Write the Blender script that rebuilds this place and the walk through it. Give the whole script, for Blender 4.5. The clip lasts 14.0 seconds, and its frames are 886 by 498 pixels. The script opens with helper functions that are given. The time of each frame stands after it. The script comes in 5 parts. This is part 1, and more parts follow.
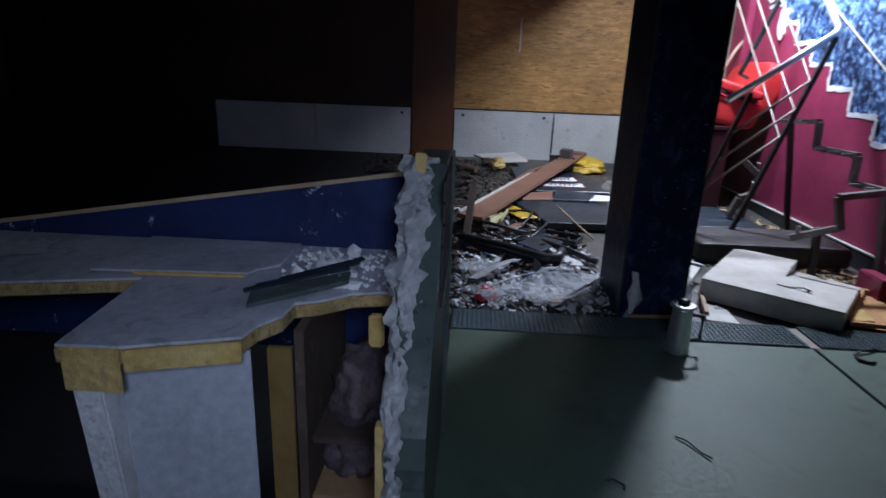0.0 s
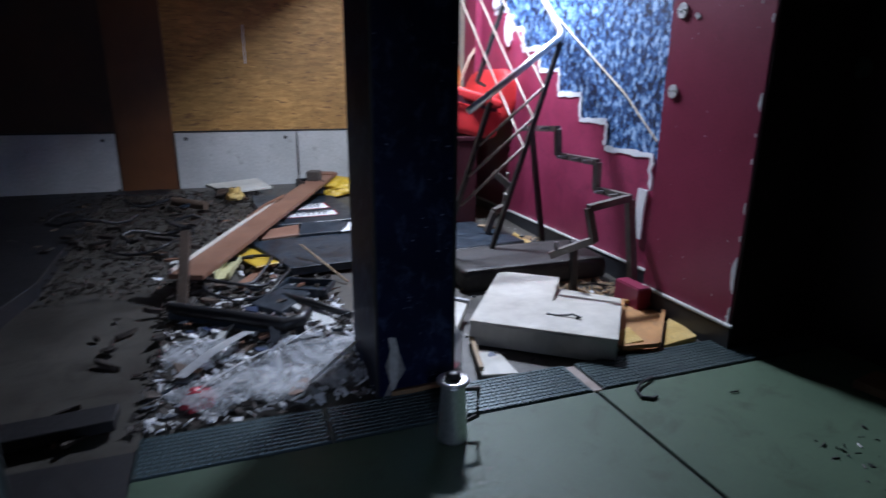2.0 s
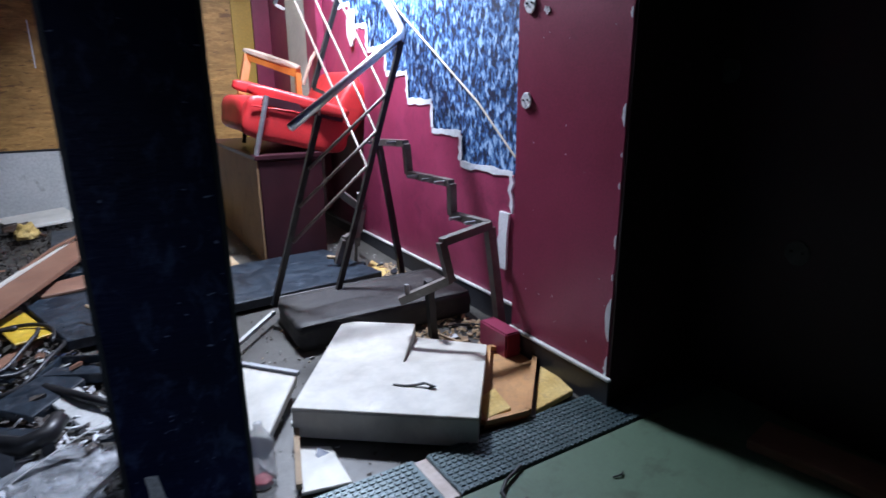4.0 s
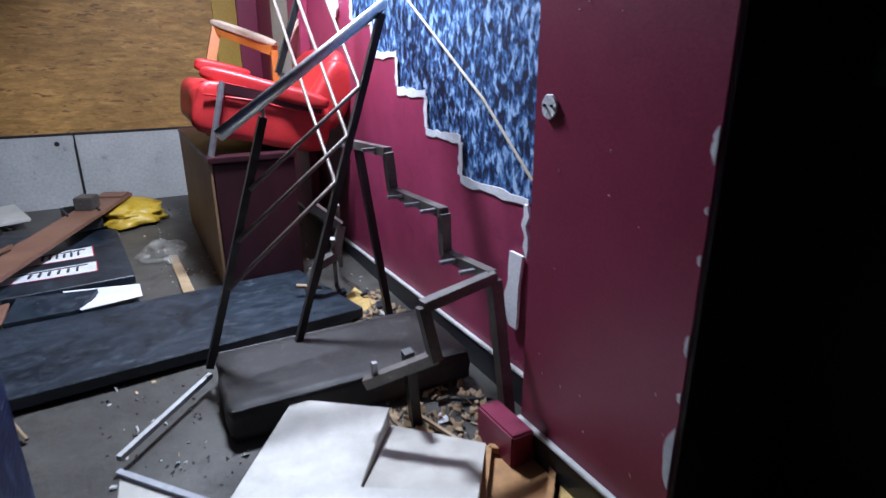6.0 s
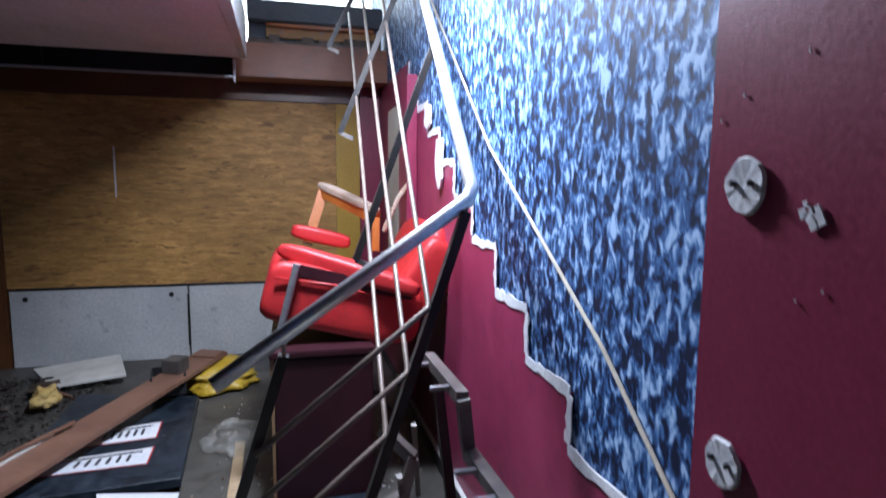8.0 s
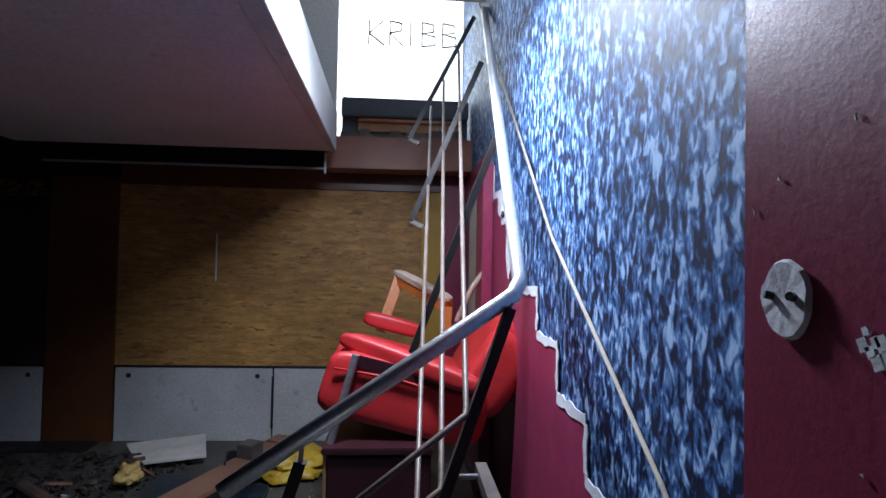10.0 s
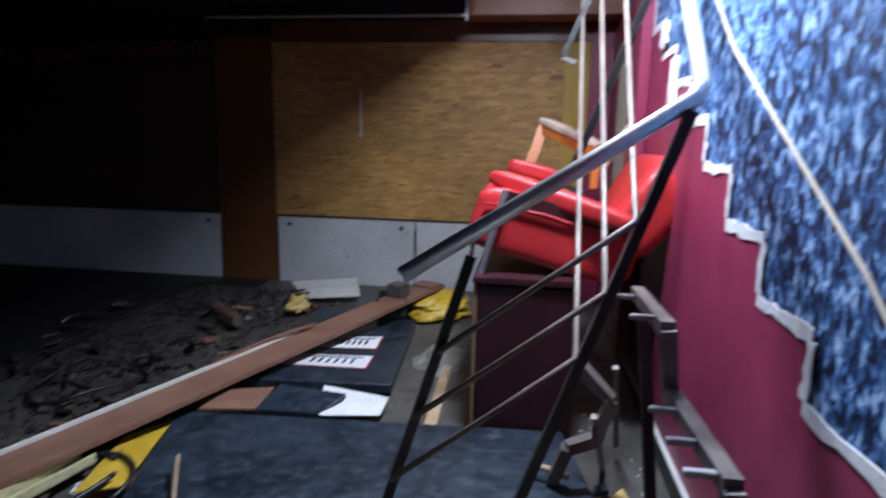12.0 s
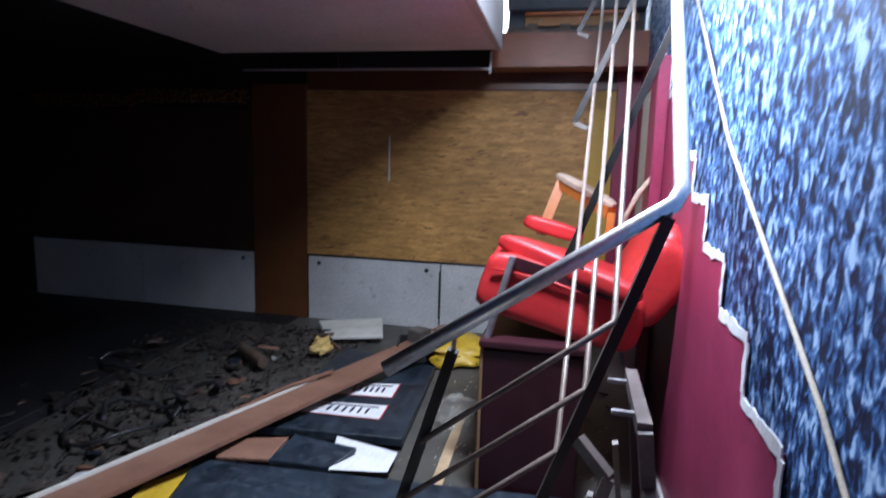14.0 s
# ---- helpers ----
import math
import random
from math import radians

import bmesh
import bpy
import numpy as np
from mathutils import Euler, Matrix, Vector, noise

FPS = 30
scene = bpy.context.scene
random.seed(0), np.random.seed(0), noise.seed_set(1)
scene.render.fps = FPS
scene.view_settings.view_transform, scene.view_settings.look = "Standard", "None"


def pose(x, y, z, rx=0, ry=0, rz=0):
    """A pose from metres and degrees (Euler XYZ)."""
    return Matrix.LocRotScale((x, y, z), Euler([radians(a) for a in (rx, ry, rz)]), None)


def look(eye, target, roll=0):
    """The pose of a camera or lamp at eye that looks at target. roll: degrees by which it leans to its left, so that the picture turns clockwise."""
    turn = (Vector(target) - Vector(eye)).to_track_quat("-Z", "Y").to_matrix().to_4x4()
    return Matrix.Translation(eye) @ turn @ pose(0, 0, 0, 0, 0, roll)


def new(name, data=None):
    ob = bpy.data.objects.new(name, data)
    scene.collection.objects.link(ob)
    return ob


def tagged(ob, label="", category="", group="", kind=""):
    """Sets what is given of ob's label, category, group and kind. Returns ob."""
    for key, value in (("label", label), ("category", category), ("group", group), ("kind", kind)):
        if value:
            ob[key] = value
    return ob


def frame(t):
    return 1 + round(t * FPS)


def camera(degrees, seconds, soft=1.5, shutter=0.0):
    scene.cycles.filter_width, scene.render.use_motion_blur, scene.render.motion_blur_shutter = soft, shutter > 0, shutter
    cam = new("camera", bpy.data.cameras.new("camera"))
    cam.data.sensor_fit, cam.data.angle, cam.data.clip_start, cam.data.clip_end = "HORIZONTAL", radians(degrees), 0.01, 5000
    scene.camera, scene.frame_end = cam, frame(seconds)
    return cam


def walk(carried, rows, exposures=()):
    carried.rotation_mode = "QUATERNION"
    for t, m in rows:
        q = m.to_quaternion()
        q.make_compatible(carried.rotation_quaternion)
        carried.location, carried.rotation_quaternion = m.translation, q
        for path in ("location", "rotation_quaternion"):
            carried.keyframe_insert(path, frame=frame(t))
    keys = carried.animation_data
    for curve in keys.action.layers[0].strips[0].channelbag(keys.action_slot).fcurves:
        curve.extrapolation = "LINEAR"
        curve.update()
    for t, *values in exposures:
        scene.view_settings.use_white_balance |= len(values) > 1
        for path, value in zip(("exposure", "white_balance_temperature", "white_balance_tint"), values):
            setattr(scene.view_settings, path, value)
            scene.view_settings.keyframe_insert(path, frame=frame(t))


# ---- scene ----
cam = camera(75.2, 14.0, 1.5, 0.5)
PATH = [
    (0, (0.664, 1.569, 1.307), (0.584, 3.477, 0.713), 2.2),
    (0.5, (0.706, 1.808, 1.308), (0.521, 3.71, 0.719), 2.4),
    (1, (0.772, 2.042, 1.327), (0.717, 3.956, 0.748), 1.9),
    (1.5, (0.847, 2.202, 1.338), (1.192, 4.091, 0.779), 1.2),
    (2, (1.026, 2.407, 1.319), (1.688, 4.216, 0.779), 0.5),
    (2.5, (1.152, 2.536, 1.35), (1.992, 4.269, 0.811), -0.1),
    (3, (1.268, 2.709, 1.365), (2.199, 4.394, 0.823), -0.4),
    (3.5, (1.408, 2.849, 1.367), (2.377, 4.514, 0.83), -0.4),
    (4, (1.6, 2.94, 1.382), (2.598, 4.585, 0.835), -0.5),
    (4.2, (1.701, 2.96, 1.361), (2.706, 4.605, 0.83), -0.5),
    (6.3, (2.309, 3.84, 1.503), (3.178, 5.521, 0.856), -0.5),
    (6.5, (2.384, 3.942, 1.532), (3.203, 5.658, 0.911), -0.5),
    (7, (2.588, 4.163, 1.586), (3.274, 5.968, 1.066), 0.1),
    (7.5, (2.7, 4.304, 1.643), (3.28, 6.178, 1.256), 0.0),
    (8, (2.771, 4.432, 1.736), (3.272, 6.354, 1.506), 0.5),
    (8.2, (2.803, 4.471, 1.765), (3.276, 6.407, 1.595), 0.6),
    (10.3, (3.026, 4.585, 1.762), (3.125, 6.582, 1.826), 1.3),
    (10.5, (3.04, 4.614, 1.732), (3.117, 6.612, 1.798), 1.4),
    (11, (3.032, 4.616, 1.678), (3.073, 6.616, 1.686), 1.3),
    (11.5, (3.0, 4.606, 1.576), (2.946, 6.599, 1.422), 1.5),
    (12, (2.879, 4.536, 1.537), (2.604, 6.484, 1.176), 1.3),
    (12.5, (2.833, 4.506, 1.515), (2.267, 6.363, 1.031), 2.2),
    (13, (2.949, 4.545, 1.629), (2.337, 6.378, 1.116), 1.8),
    (13.5, (3.024, 4.534, 1.717), (2.484, 6.405, 1.263), 1.7),
    (14, (3.047, 4.527, 1.775), (2.626, 6.46, 1.479), 1.7),
]
EXPOSURES = [(0.0, -0.12), (2.5, 0.0), (4.0, 0.2), (6.5, -0.2), (8.0, -0.42), (10.3, -1.28), (11.0, -1.2), (12.0, -0.5), (13.0, -0.4), (14.0, -0.3)]
walk(cam, [(t, look(eye, target, roll)) for t, eye, target, roll in PATH], EXPOSURES)
ROOF_W, STAIR_W, LANDING_W, FRONT_W = 24.0, 240.0, 34.0, 5.6
STICK = [(1.45, 6.63, 0.19), (1.70, 6.15, 0.03)]
# ---------- world, light ----------
world = bpy.data.worlds.new("world")
scene.world = world
world.use_nodes = True
wn = world.node_tree
sky = wn.nodes.new("ShaderNodeTexSky")
sky.sky_type, sky.sun_disc = "NISHITA", False
sky.sun_elevation, sky.sun_rotation = radians(50), radians(20)
wn.nodes["Background"].inputs[1].default_value = 0.05
wn.links.new(sky.outputs[0], wn.nodes["Background"].inputs[0])


def area(name, m, sx, sy, watts, colour):
    la = bpy.data.lights.new(name, "AREA")
    la.shape, la.size, la.size_y, la.energy, la.color = "RECTANGLE", sx, sy, watts, colour
    ob = new(name, la)
    ob.matrix_world = m
    return ob


# lamps standing in for daylight through an assumed roof light and down the stairwell, a fill before the glowing upper
# wall and an unseen fill behind the walker
area("roof_light_daylight", look((3.22, 7.65, 3.76), (3.1, 7.3, 1.0)), 0.26, 1.2, ROOF_W, (0.67, 0.78, 1.0))
area("landing_window_daylight", look((3.0, 10.50, 3.85), (2.9, 6.0, 2.4)), 1.1, 1.1, LANDING_W, (0.70, 0.84, 1.0))
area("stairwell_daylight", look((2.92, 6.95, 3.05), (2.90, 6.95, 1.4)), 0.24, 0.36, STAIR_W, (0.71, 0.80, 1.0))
# no source is seen here: fill added to light the bar counter front
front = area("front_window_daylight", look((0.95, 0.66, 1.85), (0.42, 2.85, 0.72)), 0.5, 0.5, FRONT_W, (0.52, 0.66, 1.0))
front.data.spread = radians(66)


# ---------- materials ----------
def nodes_of(name):
    m = bpy.data.materials.new(name)
    m.use_nodes = True
    return m, m.node_tree.nodes, m.node_tree.links, m.node_tree.nodes["Principled BSDF"]


def noise_node(n, l, scale, detail=4.0, rough=0.55, stretch=(1, 1, 1), coord="Object", distort=0.0):
    tc = n.new("ShaderNodeTexCoord")
    mp = n.new("ShaderNodeMapping")
    mp.inputs["Scale"].default_value = stretch
    no = n.new("ShaderNodeTexNoise")
    no.inputs["Scale"].default_value, no.inputs["Detail"].default_value = scale, detail
    no.inputs["Roughness"].default_value, no.inputs["Distortion"].default_value = rough, distort
    l.new(tc.outputs[coord], mp.inputs["Vector"])
    l.new(mp.outputs[0], no.inputs["Vector"])
    return no


def ramp(n, l, src, stops):
    r = n.new("ShaderNodeValToRGB")
    while len(r.color_ramp.elements) < len(stops):
        r.color_ramp.elements.new(0.5)
    for e, (p, c) in zip(r.color_ramp.elements, stops):
        e.position, e.color = p, (*c, 1)
    l.new(src, r.inputs[0])
    return r


def mix(n, l, a, b, fac, mode="MIX"):
    m = n.new("ShaderNodeMix")
    m.data_type, m.blend_type = "RGBA", mode
    for sock, v in ((m.inputs[6], a), (m.inputs[7], b)):
        if isinstance(v, tuple):
            sock.default_value = (*v, 1)
        else:
            l.new(v, sock)
    if isinstance(fac, float):
        m.inputs[0].default_value = fac
    else:
        l.new(fac, m.inputs[0])
    return m.outputs[2]


def mat(name, c1, c2, rough=0.6, metal=0.0, big=1.3, fine=35.0, bump=0.15, stretch=(1, 1, 1), dirt=None, dirt_at=(0.55, 0.75), dist=0.004, vary=0.0, coat=0.0):
    """Two colours mixed by broad stains, with fine grain, an optional dirt layer and a bump."""
    m, n, l, b = nodes_of(name)
    broad = noise_node(n, l, big, 5, 0.6)
    grain = noise_node(n, l, fine, 6, 0.65, stretch)
    r = ramp(n, l, broad.outputs[0], [(0.35, c1), (0.65, c2)])
    g = ramp(n, l, grain.outputs[0], [(0.3, (0.62, 0.62, 0.62)), (0.7, (1.0, 1.0, 1.0))])
    col = mix(n, l, r.outputs[0], g.outputs[0], 0.75, "MULTIPLY")
    if dirt:
        d = noise_node(n, l, big * 3.7, 8, 0.7, (1, 1, 1), "Object", 0.6)
        dm = ramp(n, l, d.outputs[0], [(dirt_at[0], (0, 0, 0)), (dirt_at[1], (1, 1, 1))])
        col = mix(n, l, col, dirt, dm.outputs[0])
    if vary:
        oi = n.new("ShaderNodeObjectInfo")
        hs = n.new("ShaderNodeHueSaturation")
        mr = n.new("ShaderNodeMapRange")
        mr.inputs[3].default_value, mr.inputs[4].default_value = 1 - vary, 1 + vary
        l.new(oi.outputs["Random"], mr.inputs[0])
        l.new(mr.outputs[0], hs.inputs["Value"])
        l.new(col, hs.inputs["Color"])
        col = hs.outputs[0]
    l.new(col, b.inputs["Base Color"])
    rr = ramp(n, l, grain.outputs[0], [(0.2, (rough * 0.8,) * 3), (0.8, (min(1, rough * 1.25),) * 3)])
    l.new(rr.outputs[0], b.inputs["Roughness"])
    b.inputs["Metallic"].default_value = metal
    b.inputs["Coat Weight"].default_value = coat
    bp = n.new("ShaderNodeBump")
    bp.inputs["Strength"].default_value, bp.inputs["Distance"].default_value = bump, dist
    l.new(grain.outputs[0], bp.inputs["Height"])
    l.new(bp.outputs[0], b.inputs["Normal"])
    return m


def wallpaper_blue():
    m, n, l, b = nodes_of("blue_flock_wallpaper")
    a = noise_node(n, l, 34, 2.0, 0.5, (1, 1.0, 0.58), "Object", 0.5)
    f = noise_node(n, l, 85, 3, 0.6, (1, 1.0, 0.55))
    w = n.new("ShaderNodeMath")
    w.operation = "MULTIPLY_ADD"
    w.inputs[1].default_value = 0.21
    l.new(f.outputs[0], w.inputs[0])
    l.new(a.outputs[0], w.inputs[2])
    r = ramp(n, l, w.outputs[0], [(0.50, (0.004, 0.009, 0.032)), (0.545, (0.009, 0.024, 0.078)), (0.56, (0.020, 0.060, 0.160)), (0.612, (0.030, 0.088, 0.22)), (0.625, (0.052, 0.130, 0.30)), (0.665, (0.072, 0.165, 0.35)), (0.682, (0.15, 0.27, 0.47)), (0.77, (0.34, 0.49, 0.69))])
    l.new(r.outputs[0], b.inputs["Base Color"])
    b.inputs["Roughness"].default_value = 0.58
    b.inputs["Specular IOR Level"].default_value = 0.3
    bp = n.new("ShaderNodeBump")
    bp.inputs["Strength"].default_value, bp.inputs["Distance"].default_value = 0.5, 0.004
    l.new(w.outputs[0], bp.inputs["Height"])
    l.new(bp.outputs[0], b.inputs["Normal"])
    return m


def turned_noise(n, l, scale, turn, stretch, detail=3.0, distort=0.4):
    tc = n.new("ShaderNodeTexCoord")
    mp = n.new("ShaderNodeMapping")
    mp.inputs["Rotation"].default_value = (0, turn, 0)
    mp.inputs["Scale"].default_value = stretch
    no = n.new("ShaderNodeTexNoise")
    no.inputs["Scale"].default_value, no.inputs["Detail"].default_value = scale, detail
    no.inputs["Distortion"].default_value = distort
    l.new(tc.outputs["Object"], mp.inputs["Vector"])
    l.new(mp.outputs[0], no.inputs["Vector"])
    return no


def osb():
    """Strand board: pale flakes laid at several angles, with scattered dark strands and a broad stain."""
    m, n, l, b = nodes_of("oriented_strand_board")
    a = noise_node(n, l, 26, 4, 0.6, (0.5, 1, 1.4), "Object", 1.2)
    c = noise_node(n, l, 1.0, 3, 0.5)
    r = ramp(n, l, a.outputs[0], [(0.30, (0.33, 0.175, 0.050)), (0.5, (0.40, 0.222, 0.068)), (0.72, (0.46, 0.27, 0.088))])
    br = ramp(n, l, c.outputs[0], [(0.3, (0.72, 0.69, 0.64)), (0.7, (1.08, 1.05, 1.0))])
    col = mix(n, l, r.outputs[0], br.outputs[0], 1.0, "MULTIPLY")
    for scale, turn in ((15.0, 0.5), (19.0, -0.7), (12.0, 1.9)):
        tc = n.new("ShaderNodeTexCoord")
        mp = n.new("ShaderNodeMapping")
        mp.inputs["Rotation"].default_value = (0, turn, 0)
        mp.inputs["Scale"].default_value = (0.45, 1, 2.0)
        vo = n.new("ShaderNodeTexVoronoi")
        vo.inputs["Scale"].default_value = scale
        l.new(tc.outputs["Object"], mp.inputs["Vector"])
        l.new(mp.outputs[0], vo.inputs["Vector"])
        fl = ramp(n, l, vo.outputs["Color"], [(0.2, (0.84, 0.82, 0.78)), (0.8, (1.13, 1.12, 1.10))])
        col = mix(n, l, col, fl.outputs[0], 0.8, "MULTIPLY")
    for scale, turn, cut in ((8.0, 0.45, 0.665), (9.5, -0.55, 0.675), (7.0, 0.05, 0.67)):
        d = turned_noise(n, l, scale, turn, (0.75, 1, 3.4))
        dk = ramp(n, l, d.outputs[0], [(cut, (0, 0, 0)), (cut + 0.035, (0.85, 0.85, 0.85))])
        col = mix(n, l, col, (0.15, 0.07, 0.023), dk.outputs[0])
    l.new(col, b.inputs["Base Color"])
    b.inputs["Roughness"].default_value = 0.62
    bp = n.new("ShaderNodeBump")
    bp.inputs["Strength"].default_value, bp.inputs["Distance"].default_value = 0.35, 0.004
    l.new(a.outputs[0], bp.inputs["Height"])
    l.new(bp.outputs[0], b.inputs["Normal"])
    return m


def navy_relief():
    """Dark navy wallpaper with pale scuffed patches and small horizontal flecks."""
    m, n, l, b = nodes_of("dark_navy_textured_paint")
    broad = noise_node(n, l, 2.2, 4, 0.6)
    r = ramp(n, l, broad.outputs[0], [(0.35, (0.004, 0.006, 0.032)), (0.65, (0.008, 0.012, 0.056))])
    blot = noise_node(n, l, 17, 7, 0.68, (1, 1, 0.7), "Object", 0.5)
    area_of = noise_node(n, l, 4.0, 3, 0.6)
    sm = n.new("ShaderNodeMath")
    sm.operation = "MULTIPLY_ADD"
    sm.inputs[1].default_value = 0.6
    l.new(area_of.outputs[0], sm.inputs[0])
    l.new(blot.outputs[0], sm.inputs[2])
    bmk = ramp(n, l, sm.outputs[0], [(0.82, (0, 0, 0)), (1.0, (0.7, 0.7, 0.7))])
    col = mix(n, l, r.outputs[0], (0.055, 0.08, 0.16), bmk.outputs[0])
    fl = noise_node(n, l, 75, 2.5, 0.55, (0.32, 0.32, 1.0))
    where = noise_node(n, l, 5, 3, 0.6)
    add = n.new("ShaderNodeMath")
    add.operation = "MULTIPLY_ADD"
    add.inputs[1].default_value = 0.35
    l.new(where.outputs[0], add.inputs[0])
    l.new(fl.outputs[0], add.inputs[2])
    fm = ramp(n, l, add.outputs[0], [(0.905, (0, 0, 0)), (0.94, (0.8, 0.8, 0.8))])
    l.new(mix(n, l, col, (0.30, 0.34, 0.48), fm.outputs[0]), b.inputs["Base Color"])
    b.inputs["Roughness"].default_value = 0.5
    b.inputs["Specular IOR Level"].default_value = 0.15
    bp = n.new("ShaderNodeBump")
    bp.inputs["Strength"].default_value, bp.inputs["Distance"].default_value = 0.55, 0.006
    l.new(fl.outputs[0], bp.inputs["Height"])
    l.new(bp.outputs[0], b.inputs["Normal"])
    return m


def laminate():
    """Blue-black laminate with blotchy wear, fine scratches and pale specks."""
    m, n, l, b = nodes_of("scuffed_black_laminate")
    broad = noise_node(n, l, 3.2, 6, 0.65, (1, 1, 1), "Object", 0.8)
    r = ramp(n, l, broad.outputs[0], [(0.38, (0.006, 0.010, 0.016)), (0.62, (0.020, 0.030, 0.042))])
    wear = noise_node(n, l, 22, 9, 0.78, (0.6, 1, 1), "Object", 0.2)
    wm = ramp(n, l, wear.outputs[0], [(0.52, (0, 0, 0)), (0.72, (0.75, 0.75, 0.75))])
    col = mix(n, l, r.outputs[0], (0.060, 0.076, 0.098), wm.outputs[0])
    sp = noise_node(n, l, 95, 3, 0.6)
    sm = ramp(n, l, sp.outputs[0], [(0.69, (0, 0, 0)), (0.73, (1, 1, 1))])
    col = mix(n, l, col, (0.22, 0.24, 0.27), sm.outputs[0])
    l.new(col, b.inputs["Base Color"])
    rr = ramp(n, l, wear.outputs[0], [(0.35, (0.26, 0.26, 0.26)), (0.65, (0.55, 0.55, 0.55))])
    l.new(rr.outputs[0], b.inputs["Roughness"])
    bp = n.new("ShaderNodeBump")
    bp.inputs["Strength"].default_value, bp.inputs["Distance"].default_value = 0.35, 0.003
    l.new(wear.outputs[0], bp.inputs["Height"])
    l.new(bp.outputs[0], b.inputs["Normal"])
    return m


def film():
    m, n, l, b = nodes_of("crumpled_plastic_film")
    no = noise_node(n, l, 5, 3, 0.5, (1, 1, 1), "Object", 1.6)
    fine = noise_node(n, l, 22, 4, 0.6, (1, 1, 1), "Object", 2.0)
    r = ramp(n, l, no.outputs[0], [(0.35, (0.50, 0.53, 0.57)), (0.65, (0.78, 0.81, 0.84))])
    l.new(r.outputs[0], b.inputs["Base Color"])
    b.inputs["Roughness"].default_value = 0.10
    al = ramp(n, l, no.outputs[0], [(0.38, (0.25, 0.25, 0.25)), (0.64, (0.62, 0.62, 0.62))])
    l.new(al.outputs[0], b.inputs["Alpha"])
    bp = n.new("ShaderNodeBump")
    b.inputs["Specular IOR Level"].default_value = 1.0
    bp.inputs["Strength"].default_value, bp.inputs["Distance"].default_value = 0.9, 0.02
    l.new(fine.outputs[0], bp.inputs["Height"])
    l.new(bp.outputs[0], b.inputs["Normal"])
    return m


def pet():
    m, n, l, b = nodes_of("clear_bottle_plastic")
    b.inputs["Base Color"].default_value = (0.9, 0.93, 0.95, 1)
    b.inputs["Roughness"].default_value = 0.06
    b.inputs["Alpha"].default_value = 0.38
    return m


def clear_wrap():
    m, n, l, b = nodes_of("thin_clear_wrap")
    no = noise_node(n, l, 9, 3, 0.5, (1, 1, 1), "Object", 1.0)
    b.inputs["Base Color"].default_value = (0.62, 0.60, 0.54, 1)
    b.inputs["Roughness"].default_value = 0.15
    al = ramp(n, l, no.outputs[0], [(0.40, (0.08, 0.08, 0.08)), (0.65, (0.30, 0.30, 0.30))])
    l.new(al.outputs[0], b.inputs["Alpha"])
    return m


# white wall surface with emission added so that it burns out to white
def glowing_upper_wall():
    m, n, l, b = nodes_of("glowing_white_wall")
    no = noise_node(n, l, 1.5, 3, 0.5)
    r = ramp(n, l, no.outputs[0], [(0.3, (0.86, 0.93, 1.0)), (0.7, (0.95, 0.98, 1.0))])
    l.new(r.outputs[0], b.inputs["Base Color"])
    l.new(r.outputs[0], b.inputs["Emission Color"])
    b.inputs["Emission Strength"].default_value = 5.0
    return m


